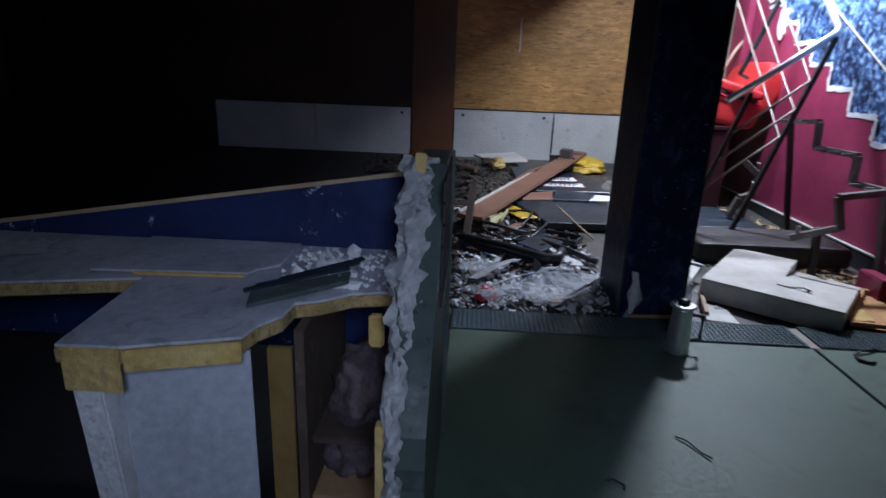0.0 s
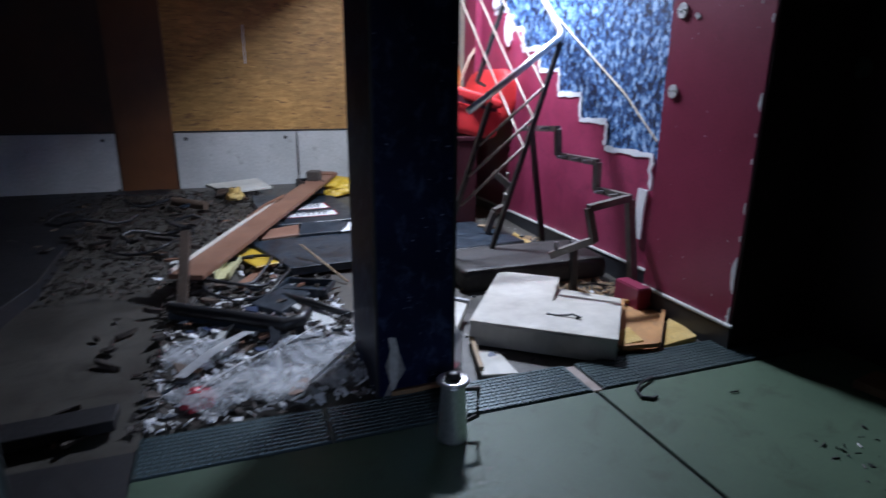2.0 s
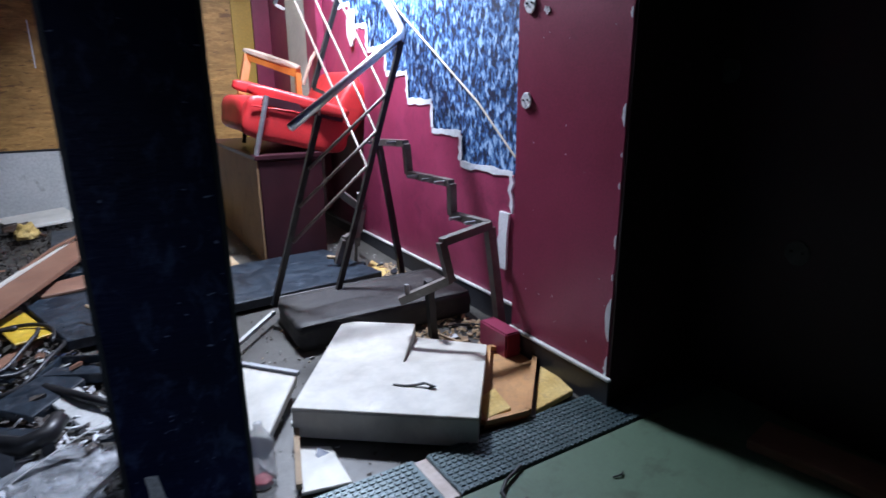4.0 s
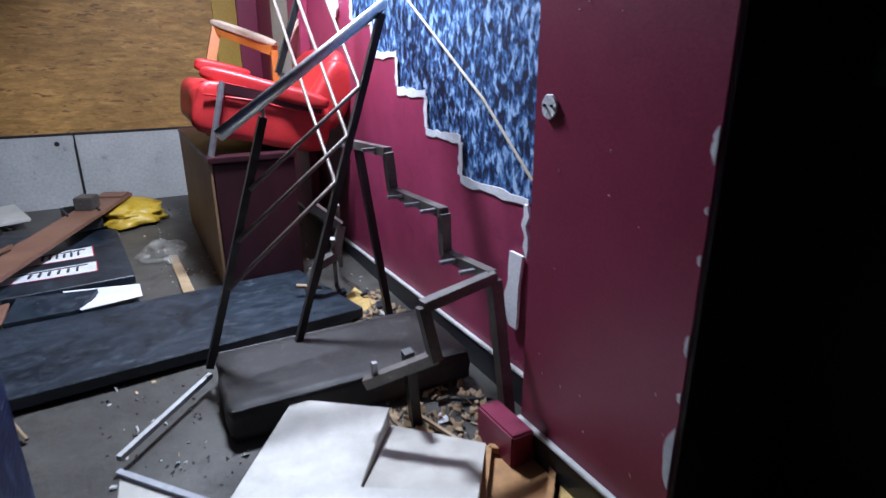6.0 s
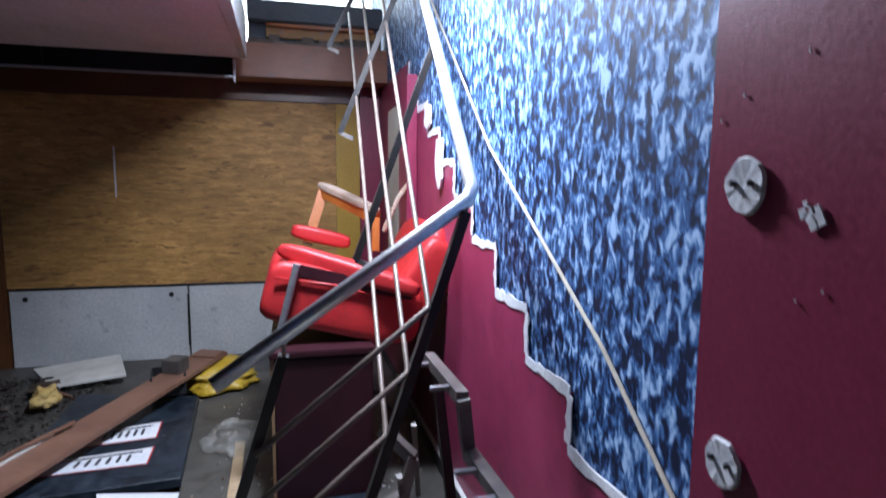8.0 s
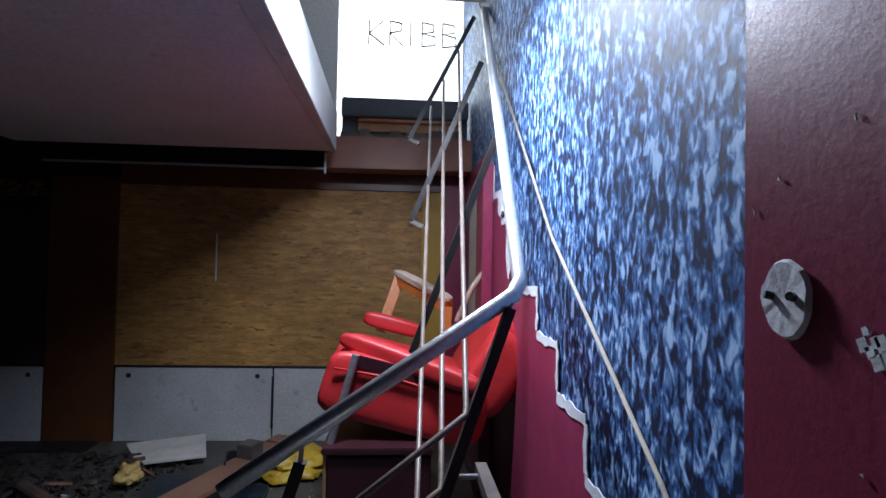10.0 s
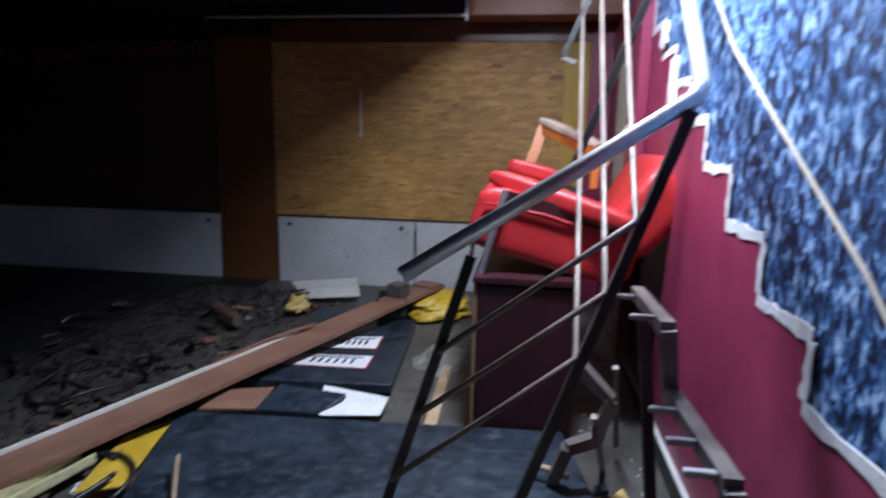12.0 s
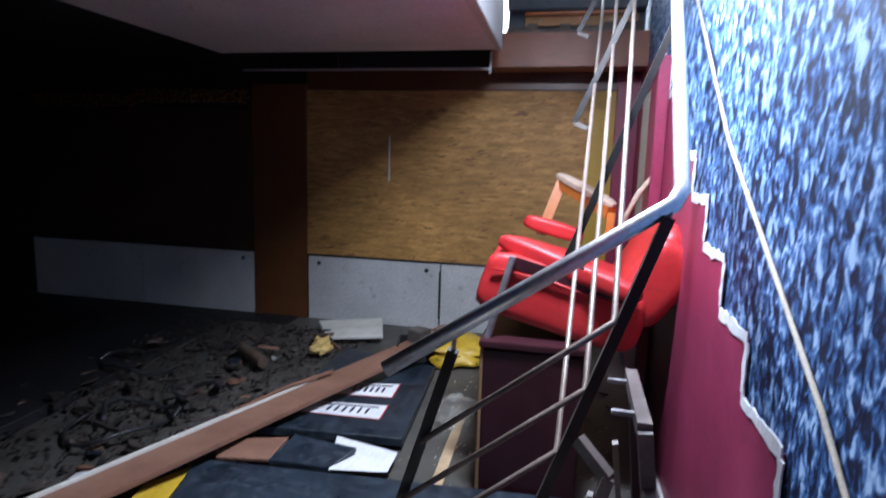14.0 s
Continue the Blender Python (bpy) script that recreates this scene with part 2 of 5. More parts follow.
M = {
    "upper_glow": glowing_upper_wall(),
    "concrete": mat("dirty_concrete_floor", (0.05, 0.046, 0.04), (0.105, 0.098, 0.086), 0.45, 0, 1.4, 42, 0.35, dirt=(0.04, 0.035, 0.03), dirt_at=(0.5, 0.68)),
    "green": mat("green_floor_paint", (0.052, 0.094, 0.058), (0.076, 0.128, 0.080), 0.58, 0, 1.1, 60, 0.12, dirt=(0.032, 0.045, 0.026), dirt_at=(0.54, 0.76), dist=0.002),
    "strip": mat("dark_green_checker_plate", (0.04, 0.065, 0.07), (0.075, 0.11, 0.115), 0.36, 0.35, 3, 80, 0.2, dirt=(0.09, 0.085, 0.07), dirt_at=(0.62, 0.78)),
    "purple": mat("purple_wall_paint", (0.22, 0.020, 0.056), (0.28, 0.030, 0.078), 0.40, 0, 1.6, 90, 0.3, dirt=(0.13, 0.018, 0.04), dirt_at=(0.6, 0.8), dist=0.002),
    "dadopurple": mat("magenta_dado_paint", (0.25, 0.026, 0.072), (0.33, 0.042, 0.102), 0.42, 0, 2.2, 90, 0.3, dirt=(0.15, 0.018, 0.05), dirt_at=(0.5, 0.76), dist=0.002),
    "blue": wallpaper_blue(),
    "torn": mat("torn_white_paper", (0.66, 0.67, 0.72), (0.8, 0.8, 0.82), 0.8, 0, 6, 70, 0.4, dirt=(0.4, 0.38, 0.36), dirt_at=(0.6, 0.75)),
    "osb": osb(),
    "brown": mat("varnished_brown_wood", (0.10, 0.036, 0.012), (0.145, 0.054, 0.018), 0.4, 0, 1.6, 12, 0.15, (8, 8, 0.6), dirt=(0.07, 0.03, 0.015), dirt_at=(0.62, 0.8)),
    "redwood": mat("red_brown_beam_wood", (0.20, 0.065, 0.03), (0.30, 0.11, 0.055), 0.45, 0, 1.6, 14, 0.2, (0.6, 8, 8), dirt=(0.12, 0.07, 0.05), dirt_at=(0.55, 0.75)),
    "darkboard": mat("shaded_strand_board", (0.035, 0.014, 0.007), (0.06, 0.024, 0.011), 0.6, 0, 1.5, 20, 0.2, (0.5, 4, 4)),
    "ochre": mat("ochre_paint", (0.42, 0.24, 0.025), (0.5, 0.3, 0.04), 0.55, 0, 1.8, 50, 0.15),
    "whitepanel": mat("grimy_white_panel", (0.46, 0.465, 0.45), (0.58, 0.58, 0.56), 0.6, 0, 1.5, 40, 0.2, dirt=(0.20, 0.19, 0.17), dirt_at=(0.6, 0.78)),
    "cream": mat("cream_board", (0.66, 0.62, 0.52), (0.76, 0.72, 0.62), 0.6, 0, 2, 50, 0.1),
    "white": mat("white_lacquered_board", (0.60, 0.575, 0.51), (0.68, 0.655, 0.59), 0.35, 0, 2.2, 7, 0.03, dirt=(0.40, 0.36, 0.29), dirt_at=(0.62, 0.82), dist=0.001),
    "soffit": mat("off_white_ceiling_paint", (0.64, 0.60, 0.62), (0.74, 0.70, 0.71), 0.75, 0, 1.1, 40, 0.2, dirt=(0.3, 0.27, 0.27), dirt_at=(0.62, 0.82)),
    "plaster": mat("white_plaster", (0.74, 0.74, 0.73), (0.8, 0.8, 0.78), 0.85, 0, 1.4, 40, 0.2),
    "dark": mat("near_black_surface", (0.010, 0.010, 0.013), (0.02, 0.019, 0.022), 0.6, 0, 1.5, 40, 0.25, dirt=(0.035, 0.033, 0.033), dirt_at=(0.62, 0.78)),
    "pillar": navy_relief(),
    "pin": mat("pale_brown_rail_rod", (0.30, 0.24, 0.20), (0.42, 0.35, 0.31), 0.4, 0.2, 6, 60, 0.15),
    "shaded_disc": mat("shaded_disc_grey", (0.05, 0.05, 0.056), (0.08, 0.08, 0.085), 0.8, 0, 9, 60, 0.2),
    "steel": mat("brushed_handrail_steel", (0.80, 0.80, 0.81), (0.92, 0.92, 0.92), 0.33, 0.8, 5, 60, 0.12, (1, 1, 1), dirt=(0.2, 0.18, 0.16), dirt_at=(0.62, 0.8), dist=0.001),
    "rod": mat("grey_painted_rod", (0.15, 0.112, 0.09), (0.23, 0.18, 0.15), 0.42, 0.15, 6, 60, 0.2, dirt=(0.12, 0.075, 0.05), dirt_at=(0.58, 0.75), dist=0.001),
    "blacksteel": mat("worn_black_steel", (0.02, 0.018, 0.018), (0.045, 0.04, 0.038), 0.42, 0.35, 5, 60, 0.25, dirt=(0.16, 0.13, 0.11), dirt_at=(0.66, 0.8), dist=0.002),
    # brown litter with pale specks, darkened to put the heap's shade into its colour
    "shadelitter": mat("shaded_rubbish", (0.012, 0.009, 0.008), (0.06, 0.042, 0.032), 0.75, 0, 7, 40, 0.6, dirt=(0.20, 0.17, 0.15), dirt_at=(0.60, 0.70), vary=0.4),
    # purple taken down to near black: the shade is in the colour
    "unlit": mat("purple_paint_in_shade", (0.022, 0.006, 0.012), (0.035, 0.010, 0.018), 0.6, 0, 1.5, 60, 0.2),
    "rag": mat("pinkish_grey_rag", (0.08, 0.05, 0.055), (0.17, 0.12, 0.12), 0.9, 0, 12, 60, 0.9, dirt=(0.06, 0.045, 0.05), dirt_at=(0.5, 0.62), dist=0.012),
    "string": mat("rusty_brown_steel_tube", (0.11, 0.098, 0.09), (0.19, 0.17, 0.155), 0.45, 0.35, 6, 55, 0.25, dirt=(0.32, 0.30, 0.28), dirt_at=(0.6, 0.76), dist=0.002),
    "red": mat("red_vinyl", (0.46, 0.018, 0.022), (0.58, 0.03, 0.032), 0.44, 0, 2.5, 120, 0.2, dirt=(0.24, 0.02, 0.022), dirt_at=(0.52, 0.78), dist=0.002),
    "chairwood": mat("orange_lacquered_beech", (0.40, 0.115, 0.02), (0.5, 0.16, 0.035), 0.34, 0, 3, 14, 0.1, (8, 8, 0.7)),
    "armpad": mat("worn_tan_arm_pad", (0.36, 0.25, 0.18), (0.5, 0.38, 0.3), 0.6, 0, 8, 60, 0.2),
    "mahogany": mat("dark_mahogany_veneer", (0.028, 0.005, 0.009), (0.05, 0.010, 0.016), 0.4, 0, 2, 10, 0.1, (1, 6, 0.6), dirt=(0.05, 0.022, 0.018), dirt_at=(0.66, 0.82)),
    "ochreboard": mat("yellow_brown_cabinet_board", (0.20, 0.125, 0.035), (0.28, 0.18, 0.06), 0.55, 0, 2, 30, 0.15),
    "chip": mat("raw_chipboard_side", (0.28, 0.16, 0.075), (0.38, 0.23, 0.12), 0.65, 0, 2, 50, 0.2, dirt=(0.12, 0.07, 0.04)),
    "plank": mat("red_brown_veneered_plank", (0.19, 0.09, 0.058), (0.27, 0.14, 0.09), 0.5, 0, 2.4, 14, 0.25, (1, 7, 7), dirt=(0.11, 0.06, 0.045), dirt_at=(0.58, 0.76)),
    "rawwood": mat("raw_pale_timber", (0.36, 0.24, 0.13), (0.5, 0.36, 0.22), 0.65, 0, 4, 20, 0.2, (1, 7, 7), dirt=(0.2, 0.14, 0.09), vary=0.25),
    "darkwood": mat("old_dark_timber", (0.07, 0.045, 0.032), (0.13, 0.085, 0.06), 0.6, 0, 4, 20, 0.3, (1, 7, 7), dirt=(0.2, 0.16, 0.13), vary=0.3),
    "blackboard": laminate(),
    "cushion": mat("black_leatherette", (0.020, 0.018, 0.018), (0.036, 0.032, 0.030), 0.55, 0, 4, 60, 0.4, dirt=(0.085, 0.075, 0.062), dirt_at=(0.54, 0.8), dist=0.004),
    "yellow": mat("yellow_plastic", (0.52, 0.32, 0.02), (0.66, 0.44, 0.05), 0.42, 0, 5, 30, 0.3, dirt=(0.25, 0.16, 0.04)),
    "foam": mat("yellow_foam", (0.55, 0.36, 0.10), (0.68, 0.48, 0.18), 0.9, 0, 6, 50, 0.9, dirt=(0.3, 0.2, 0.1), dist=0.01),
    "orange": mat("orange_brown_hardboard", (0.40, 0.19, 0.065), (0.52, 0.27, 0.10), 0.6, 0, 4, 40, 0.2, dirt=(0.22, 0.12, 0.06)),
    "paper": mat("white_paper", (0.68, 0.69, 0.72), (0.8, 0.8, 0.8), 0.7, 0, 5, 60, 0.1, dirt=(0.5, 0.48, 0.44), dirt_at=(0.66, 0.8), vary=0.12),
    "redpaint": mat("red_print", (0.5, 0.03, 0.03), (0.6, 0.05, 0.05), 0.6, 0, 5, 60, 0.05),
    "ink": mat("dark_print", (0.03, 0.03, 0.04), (0.06, 0.06, 0.07), 0.6, 0, 5, 60, 0.05),
    "scrap": mat("mixed_litter", (0.035, 0.028, 0.024), (0.11, 0.085, 0.07), 0.7, 0, 9, 40, 0.5, dirt=(0.34, 0.32, 0.31), dirt_at=(0.6, 0.7), vary=0.4),
    "film": film(),
    "pet": pet(),
    "wrap": clear_wrap(),
    "counter": mat("grubby_white_laminate", (0.36, 0.36, 0.40), (0.54, 0.54, 0.57), 0.45, 0, 4, 40, 0.3, dirt=(0.16, 0.15, 0.15), dirt_at=(0.52, 0.78)),
    "innerwhite": mat("pale_grey_cabinet_board", (0.42, 0.43, 0.46), (0.5, 0.51, 0.54), 0.5, 0, 2, 40, 0.08),
    "bluepanel": mat("royal_blue_panel", (0.012, 0.020, 0.072), (0.018, 0.032, 0.105), 0.35, 0, 2, 30, 0.15, dirt=(0.40, 0.42, 0.46), dirt_at=(0.61, 0.64)),
    "tornplaster": mat("broken_plaster_edge", (0.66, 0.65, 0.63), (0.8, 0.79, 0.76), 0.85, 0, 8, 40, 0.8, dirt=(0.3, 0.26, 0.2), dist=0.01),
    "glasspane": mat("bottle_green_sheet", (0.05, 0.068, 0.060), (0.07, 0.09, 0.08), 0.3, 0, 3, 30, 0.2, dirt=(0.15, 0.15, 0.14)),
    "copper": mat("polished_copper_rail", (0.60, 0.24, 0.09), (0.72, 0.32, 0.13), 0.26, 0.85, 3, 40, 0.1),
    "zinc": mat("galvanised_channel", (0.36, 0.36, 0.38), (0.46, 0.46, 0.48), 0.4, 0.7, 3, 40, 0.1),
    "rubber": mat("black_rubber_cable", (0.012, 0.012, 0.014), (0.025, 0.025, 0.028), 0.4, 0, 3, 60, 0.1),
    "rope": mat("pale_cord", (0.5, 0.44, 0.34), (0.62, 0.56, 0.46), 0.8, 0, 8, 120, 0.5),
    "redplastic": mat("red_plastic_bag", (0.42, 0.02, 0.04), (0.55, 0.05, 0.08), 0.35, 0, 8, 40, 0.4),
    "baseboard": mat("dark_skirting", (0.016, 0.017, 0.022), (0.035, 0.036, 0.043), 0.45, 0, 3, 40, 0.2, dirt=(0.12, 0.12, 0.12), dirt_at=(0.64, 0.78)),
    "core": mat("swollen_chipboard", (0.34, 0.22, 0.075), (0.50, 0.35, 0.14), 0.85, 0, 9, 60, 0.9, dirt=(0.14, 0.085, 0.04), dirt_at=(0.5, 0.66), dist=0.01),
    "paleplastic": mat("pale_yellow_plastic", (0.50, 0.47, 0.24), (0.60, 0.57, 0.34), 0.45, 0, 5, 40, 0.15, dirt=(0.2, 0.16, 0.1), dirt_at=(0.56, 0.7)),
    "slate": mat("slate_grey_counter_paint", (0.07, 0.085, 0.10), (0.11, 0.13, 0.15), 0.45, 0, 3, 40, 0.2, dirt=(0.05, 0.05, 0.055)),
    "palewood": mat("pale_orange_timber", (0.46, 0.22, 0.07), (0.58, 0.31, 0.11), 0.5, 0, 3, 14, 0.15, (1, 8, 8)),
    "navystuff": mat("dark_blue_scrap", (0.02, 0.035, 0.09), (0.05, 0.075, 0.15), 0.5, 0, 6, 40, 0.4, vary=0.3),
}


# ---------- mesh helpers ----------
def obj_from(name, bm, material, parent=None, label=""):
    me = bpy.data.meshes.new(name)
    bm.to_mesh(me)
    bm.free()
    me.materials.append(material)
    ob = new(name, me)
    if parent:
        ob.parent = parent
    if label:
        ob["label"] = label
    return ob


def part(name, bm, material, parent, label=""):
    return obj_from(name, bm, material, parent, label)


def smooth(ob):
    for p in ob.data.polygons:
        p.use_smooth = True
    return ob


def thing(name, m, label, category, group=""):
    ob = new(name)
    ob.empty_display_size = 0.1
    ob.matrix_world = m
    return tagged(ob, label, category, group)


def block(x0, x1, y0, y1, z0, z1, bevel=0.0, bm=None):
    bm = bm or bmesh.new()
    made = bmesh.ops.create_cube(bm, size=1, matrix=Matrix.Translation(((x0 + x1) / 2, (y0 + y1) / 2, (z0 + z1) / 2)) @ Matrix.Diagonal((x1 - x0, y1 - y0, z1 - z0, 1)))
    if bevel:
        edges = {e for v in made["verts"] for e in v.link_edges}
        bmesh.ops.bevel(bm, geom=list(edges), offset=bevel, segments=2, affect="EDGES", clamp_overlap=True)
    return bm


def prism(points, z0, z1, bevel=0.0):
    """An outline in x and y raised from z0 to z1."""
    bm = bmesh.new()
    lo = [bm.verts.new((x, y, z0)) for x, y in points]
    hi = [bm.verts.new((x, y, z1)) for x, y in points]
    bm.faces.new(hi)
    bm.faces.new(lo[::-1])
    for i in range(len(points)):
        j = (i + 1) % len(points)
        bm.faces.new((lo[i], lo[j], hi[j], hi[i]))
    bmesh.ops.recalc_face_normals(bm, faces=bm.faces)
    if bevel:
        bmesh.ops.bevel(bm, geom=list(bm.edges), offset=bevel, segments=1, affect="EDGES", clamp_overlap=True)
    return bm


def tube(pts, r, sides=10, square=False, bm=None, r2=None):
    """A round or square bar along a line of points, mitred at the bends."""
    bm = bm or bmesh.new()
    pts = [Vector(p) for p in pts]
    rings = []
    n = 4 if square else sides
    ref = Vector((0, 0, 1)) if abs((pts[1] - pts[0]).normalized().z) < 0.9 else Vector((0, 1, 0))
    for i, p in enumerate(pts):
        a = (p - pts[i - 1]).normalized() if i else None
        b = (pts[i + 1] - p).normalized() if i < len(pts) - 1 else None
        d = ((a or b) + (b or a)).normalized()
        side = d.cross(ref)
        if side.length < 0.05:
            side = d.cross(Vector((1, 0, 0)))
        side.normalize()
        up = side.cross(d).normalized()
        k = 1.0
        if a and b:
            k = 1 / max(0.5, a.dot(d))
        ring = []
        rr = r if r2 is None else r + (r2 - r) * i / (len(pts) - 1)
        for j in range(n):
            t = math.tau * (j + 0.5) / n
            rad = rr * (1.414 if square else 1)
            ring.append(bm.verts.new(p + side * math.cos(t) * rad * k + up * math.sin(t) * rad * k))
        rings.append(ring)
    for a, b in zip(rings, rings[1:]):
        for j in range(n):
            bm.faces.new((a[j], a[(j + 1) % n], b[(j + 1) % n], b[j]))
    bm.faces.new(rings[0][::-1])
    bm.faces.new(rings[-1])
    return bm


def sheet(w, d, nx, ny, amp, seed, thick=0.0, scale=6.0, ragged=0.0):
    """A crumpled sheet, w by d, centred on the origin."""
    bm = bmesh.new()
    rnd = random.Random(seed)
    grid = []
    for i in range(nx + 1):
        row = []
        for j in range(ny + 1):
            x, y = (i / nx - 0.5) * w, (j / ny - 0.5) * d
            if i in (0, nx) or j in (0, ny):
                x += rnd.uniform(-ragged, ragged)
                y += rnd.uniform(-ragged, ragged)
            z = amp * (noise.noise(Vector((x * scale, y * scale, seed * 3.1))) + 0.5 * noise.noise(Vector((x * scale * 2.7, y * scale * 2.7, seed))))
            row.append(bm.verts.new((x, y, z + amp)))
        grid.append(row)
    for i in range(nx):
        for j in range(ny):
            bm.faces.new((grid[i][j], grid[i + 1][j], grid[i + 1][j + 1], grid[i][j + 1]))
    if thick:
        bmesh.ops.solidify(bm, geom=list(bm.faces), thickness=-thick)
    return bm


def placed(bm, m):
    bmesh.ops.transform(bm, matrix=m, verts=list(bm.verts))
    return bm


def structure(name, bm, material, label=""):
    return tagged(obj_from(name, bm, material), label or name.replace("_", " "), "structure", "", "structure")


def fz(y):
    """Height of the lower floor, which rises a little towards the back."""
    return -0.03 + 0.024 * (y - 4.6)


def yz_patch(points, x0, x1):
    """An outline in y and z given thickness along x."""
    bm = bmesh.new()
    a = [bm.verts.new((x0, y, z)) for y, z in points]
    b = [bm.verts.new((x1, y, z)) for y, z in points]
    bm.faces.new(a)
    bm.faces.new(b[::-1])
    for i in range(len(points)):
        j = (i + 1) % len(points)
        bm.faces.new((a[j], a[i], b[i], b[j]))
    bmesh.ops.recalc_face_normals(bm, faces=bm.faces)
    return bm


# ---------- large structure ----------
def slope_floor():
    bm = bmesh.new()
    nx, ny = 60, 48
    grid = [[bm.verts.new((-6.2 + 10.1 * i / nx, 4.55 + 5.75 * j / ny, 0)) for j in range(ny + 1)] for i in range(nx + 1)]
    for row in grid:
        for v in row:
            v.co.z = fz(v.co.y) + 0.006 * noise.noise(v.co * 2.2)
    for i in range(nx):
        for j in range(ny):
            bm.faces.new((grid[i][j], grid[i + 1][j], grid[i + 1][j + 1], grid[i][j + 1]))
    return bm


structure("floor_lower", slope_floor(), M["concrete"], "dirty grey concrete floor strewn with rubbish")
structure("floor_back", block(-6.2, 3.95, -2.2, 4.55, -0.20, -0.05), M["concrete"], "dark concrete subfloor under the painted boards")
gf = new("floor_green")
tagged(gf, "green painted floor boards with scratches and grime", "floor", "", "structure")
for x0, x1 in ((0.60, 2.480), (2.498, 3.978)):
    for y0, y1 in ((-2.0, 1.6), (1.606, 4.36)):
        part("floor_board", block(x0, x1, y0, y1, -0.05, 0.0, 0.003), M["green"], gf)
part("joint_filler", block(2.481, 2.4975, -2.0, 4.36, -0.05, -0.014), M["baseboard"], gf)
structure("floor_dark", block(-6.2, 0.598, -2.0, 4.56, -0.05, -0.008), M["dark"], "near-black floor beside the counter")

# edge strip with raised studs
strip = thing("edge_strip", pose(0, 0, 0), "dark green checkered rubber edging strip along the floor edge", "strip")
strip["kind"] = "structure"
part("gap_filler", block(2.476, 2.534, 4.37, 4.62, -0.06, -0.004, 0.004), M["pin"], strip, "dusty pale gap between two strips")
for x0, x1 in ((0.60, 1.30), (1.305, 2.475), (2.535, 3.975)):
    part("strip_base", block(x0, x1, 4.365, 4.625, -0.06, 0.006, 0.004), M["strip"], strip)
    bm = bmesh.new()
    nx = int((x1 - x0 - 0.02) / 0.026)
    vs, fs = [], []
    for i in range(nx):
        for j in range(10):
            cx, cy = x0 + 0.02 + i * 0.026 + (0.006 if j % 2 else 0), 4.377 + j * 0.0255
            k = len(vs)
            hx, hy = 0.0105, 0.0095
            for z, s in ((0.005, 1.0), (0.0105, 0.7)):
                vs += [(cx - hx * s, cy - hy * s, z), (cx + hx * s, cy - hy * s, z), (cx + hx * s, cy + hy * s, z), (cx - hx * s, cy + hy * s, z)]
            fs += [(k + 4, k + 5, k + 6, k + 7)] + [(k + a, k + (a + 1) % 4, k + 4 + (a + 1) % 4, k + 4 + a) for a in range(4)]
    bm.free()
    me = bpy.data.meshes.new("stud")
    me.from_pydata(vs, [], fs)
    me.materials.append(M["strip"])
    st = new("studs", me)
    st.parent = strip
    st["kind"] = "stuff"

structure("wall_right", block(3.60, 3.80, 5.22, 10.6, -0.2, 5.0), M["blue"], "stairwell wall in mottled blue wallpaper")
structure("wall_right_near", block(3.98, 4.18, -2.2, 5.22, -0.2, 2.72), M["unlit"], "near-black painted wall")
structure("wall_pier", block(3.41, 3.975, 4.53, 5.22, -0.1, 5.0, 0.004), M["purple"], "purple painted wall pier with scuffed edges")
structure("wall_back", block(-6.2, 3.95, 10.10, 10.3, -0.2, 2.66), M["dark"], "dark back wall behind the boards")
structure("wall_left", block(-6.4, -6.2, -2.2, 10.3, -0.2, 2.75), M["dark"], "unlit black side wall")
# wall and panel behind the walker: out of view, added round the fill
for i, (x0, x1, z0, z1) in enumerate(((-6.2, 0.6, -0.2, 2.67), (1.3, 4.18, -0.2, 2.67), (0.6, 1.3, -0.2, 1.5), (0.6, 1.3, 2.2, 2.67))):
    structure("wall_front_%d" % (i + 1), block(x0, x1, 0.50, 0.62, z0, z1), M["dark"], "unseen black wall added round the fill behind the walker")
structure("window_1", block(0.6, 1.3, 0.53, 0.54, 1.5, 2.2), M["plaster"], "pale panel added behind the walker, out of view")

# thin sheet over the purple front, coloured as its shaded side
structure("wall_pier_front", block(3.414, 3.975, 4.518, 4.5295, -0.05, 2.67), M["unlit"], "near-black sheet standing in for shade on the pier front")

# dado with the stepped outline where the stairs met the wall
step_y = [6.0 + 0.355 * i - 0.004 * i * i for i in range(9)]
step_z = [0.905 + 0.188 * i for i in range(10)]
outline = [(5.36, fz(5.36)), (10.1, fz(10.1)), (10.1, step_z[9])]
for i in range(8, -1, -1):
    outline += [(step_y[i], step_z[i + 1]), (step_y[i] + 0.006, step_z[i])]
outline += [(5.46, 0.90), (5.40, 0.55)]
structure("wall_dado", yz_patch(outline, 3.594, 3.602), M["dadopurple"], "magenta painted dado with a stepped top edge")
rnd = random.Random(4)
torn = thing("torn_paper_edge", pose(0, 0, 0), "torn white paper edge along the stepped dado", "wallpaper")
torn["kind"] = "structure"
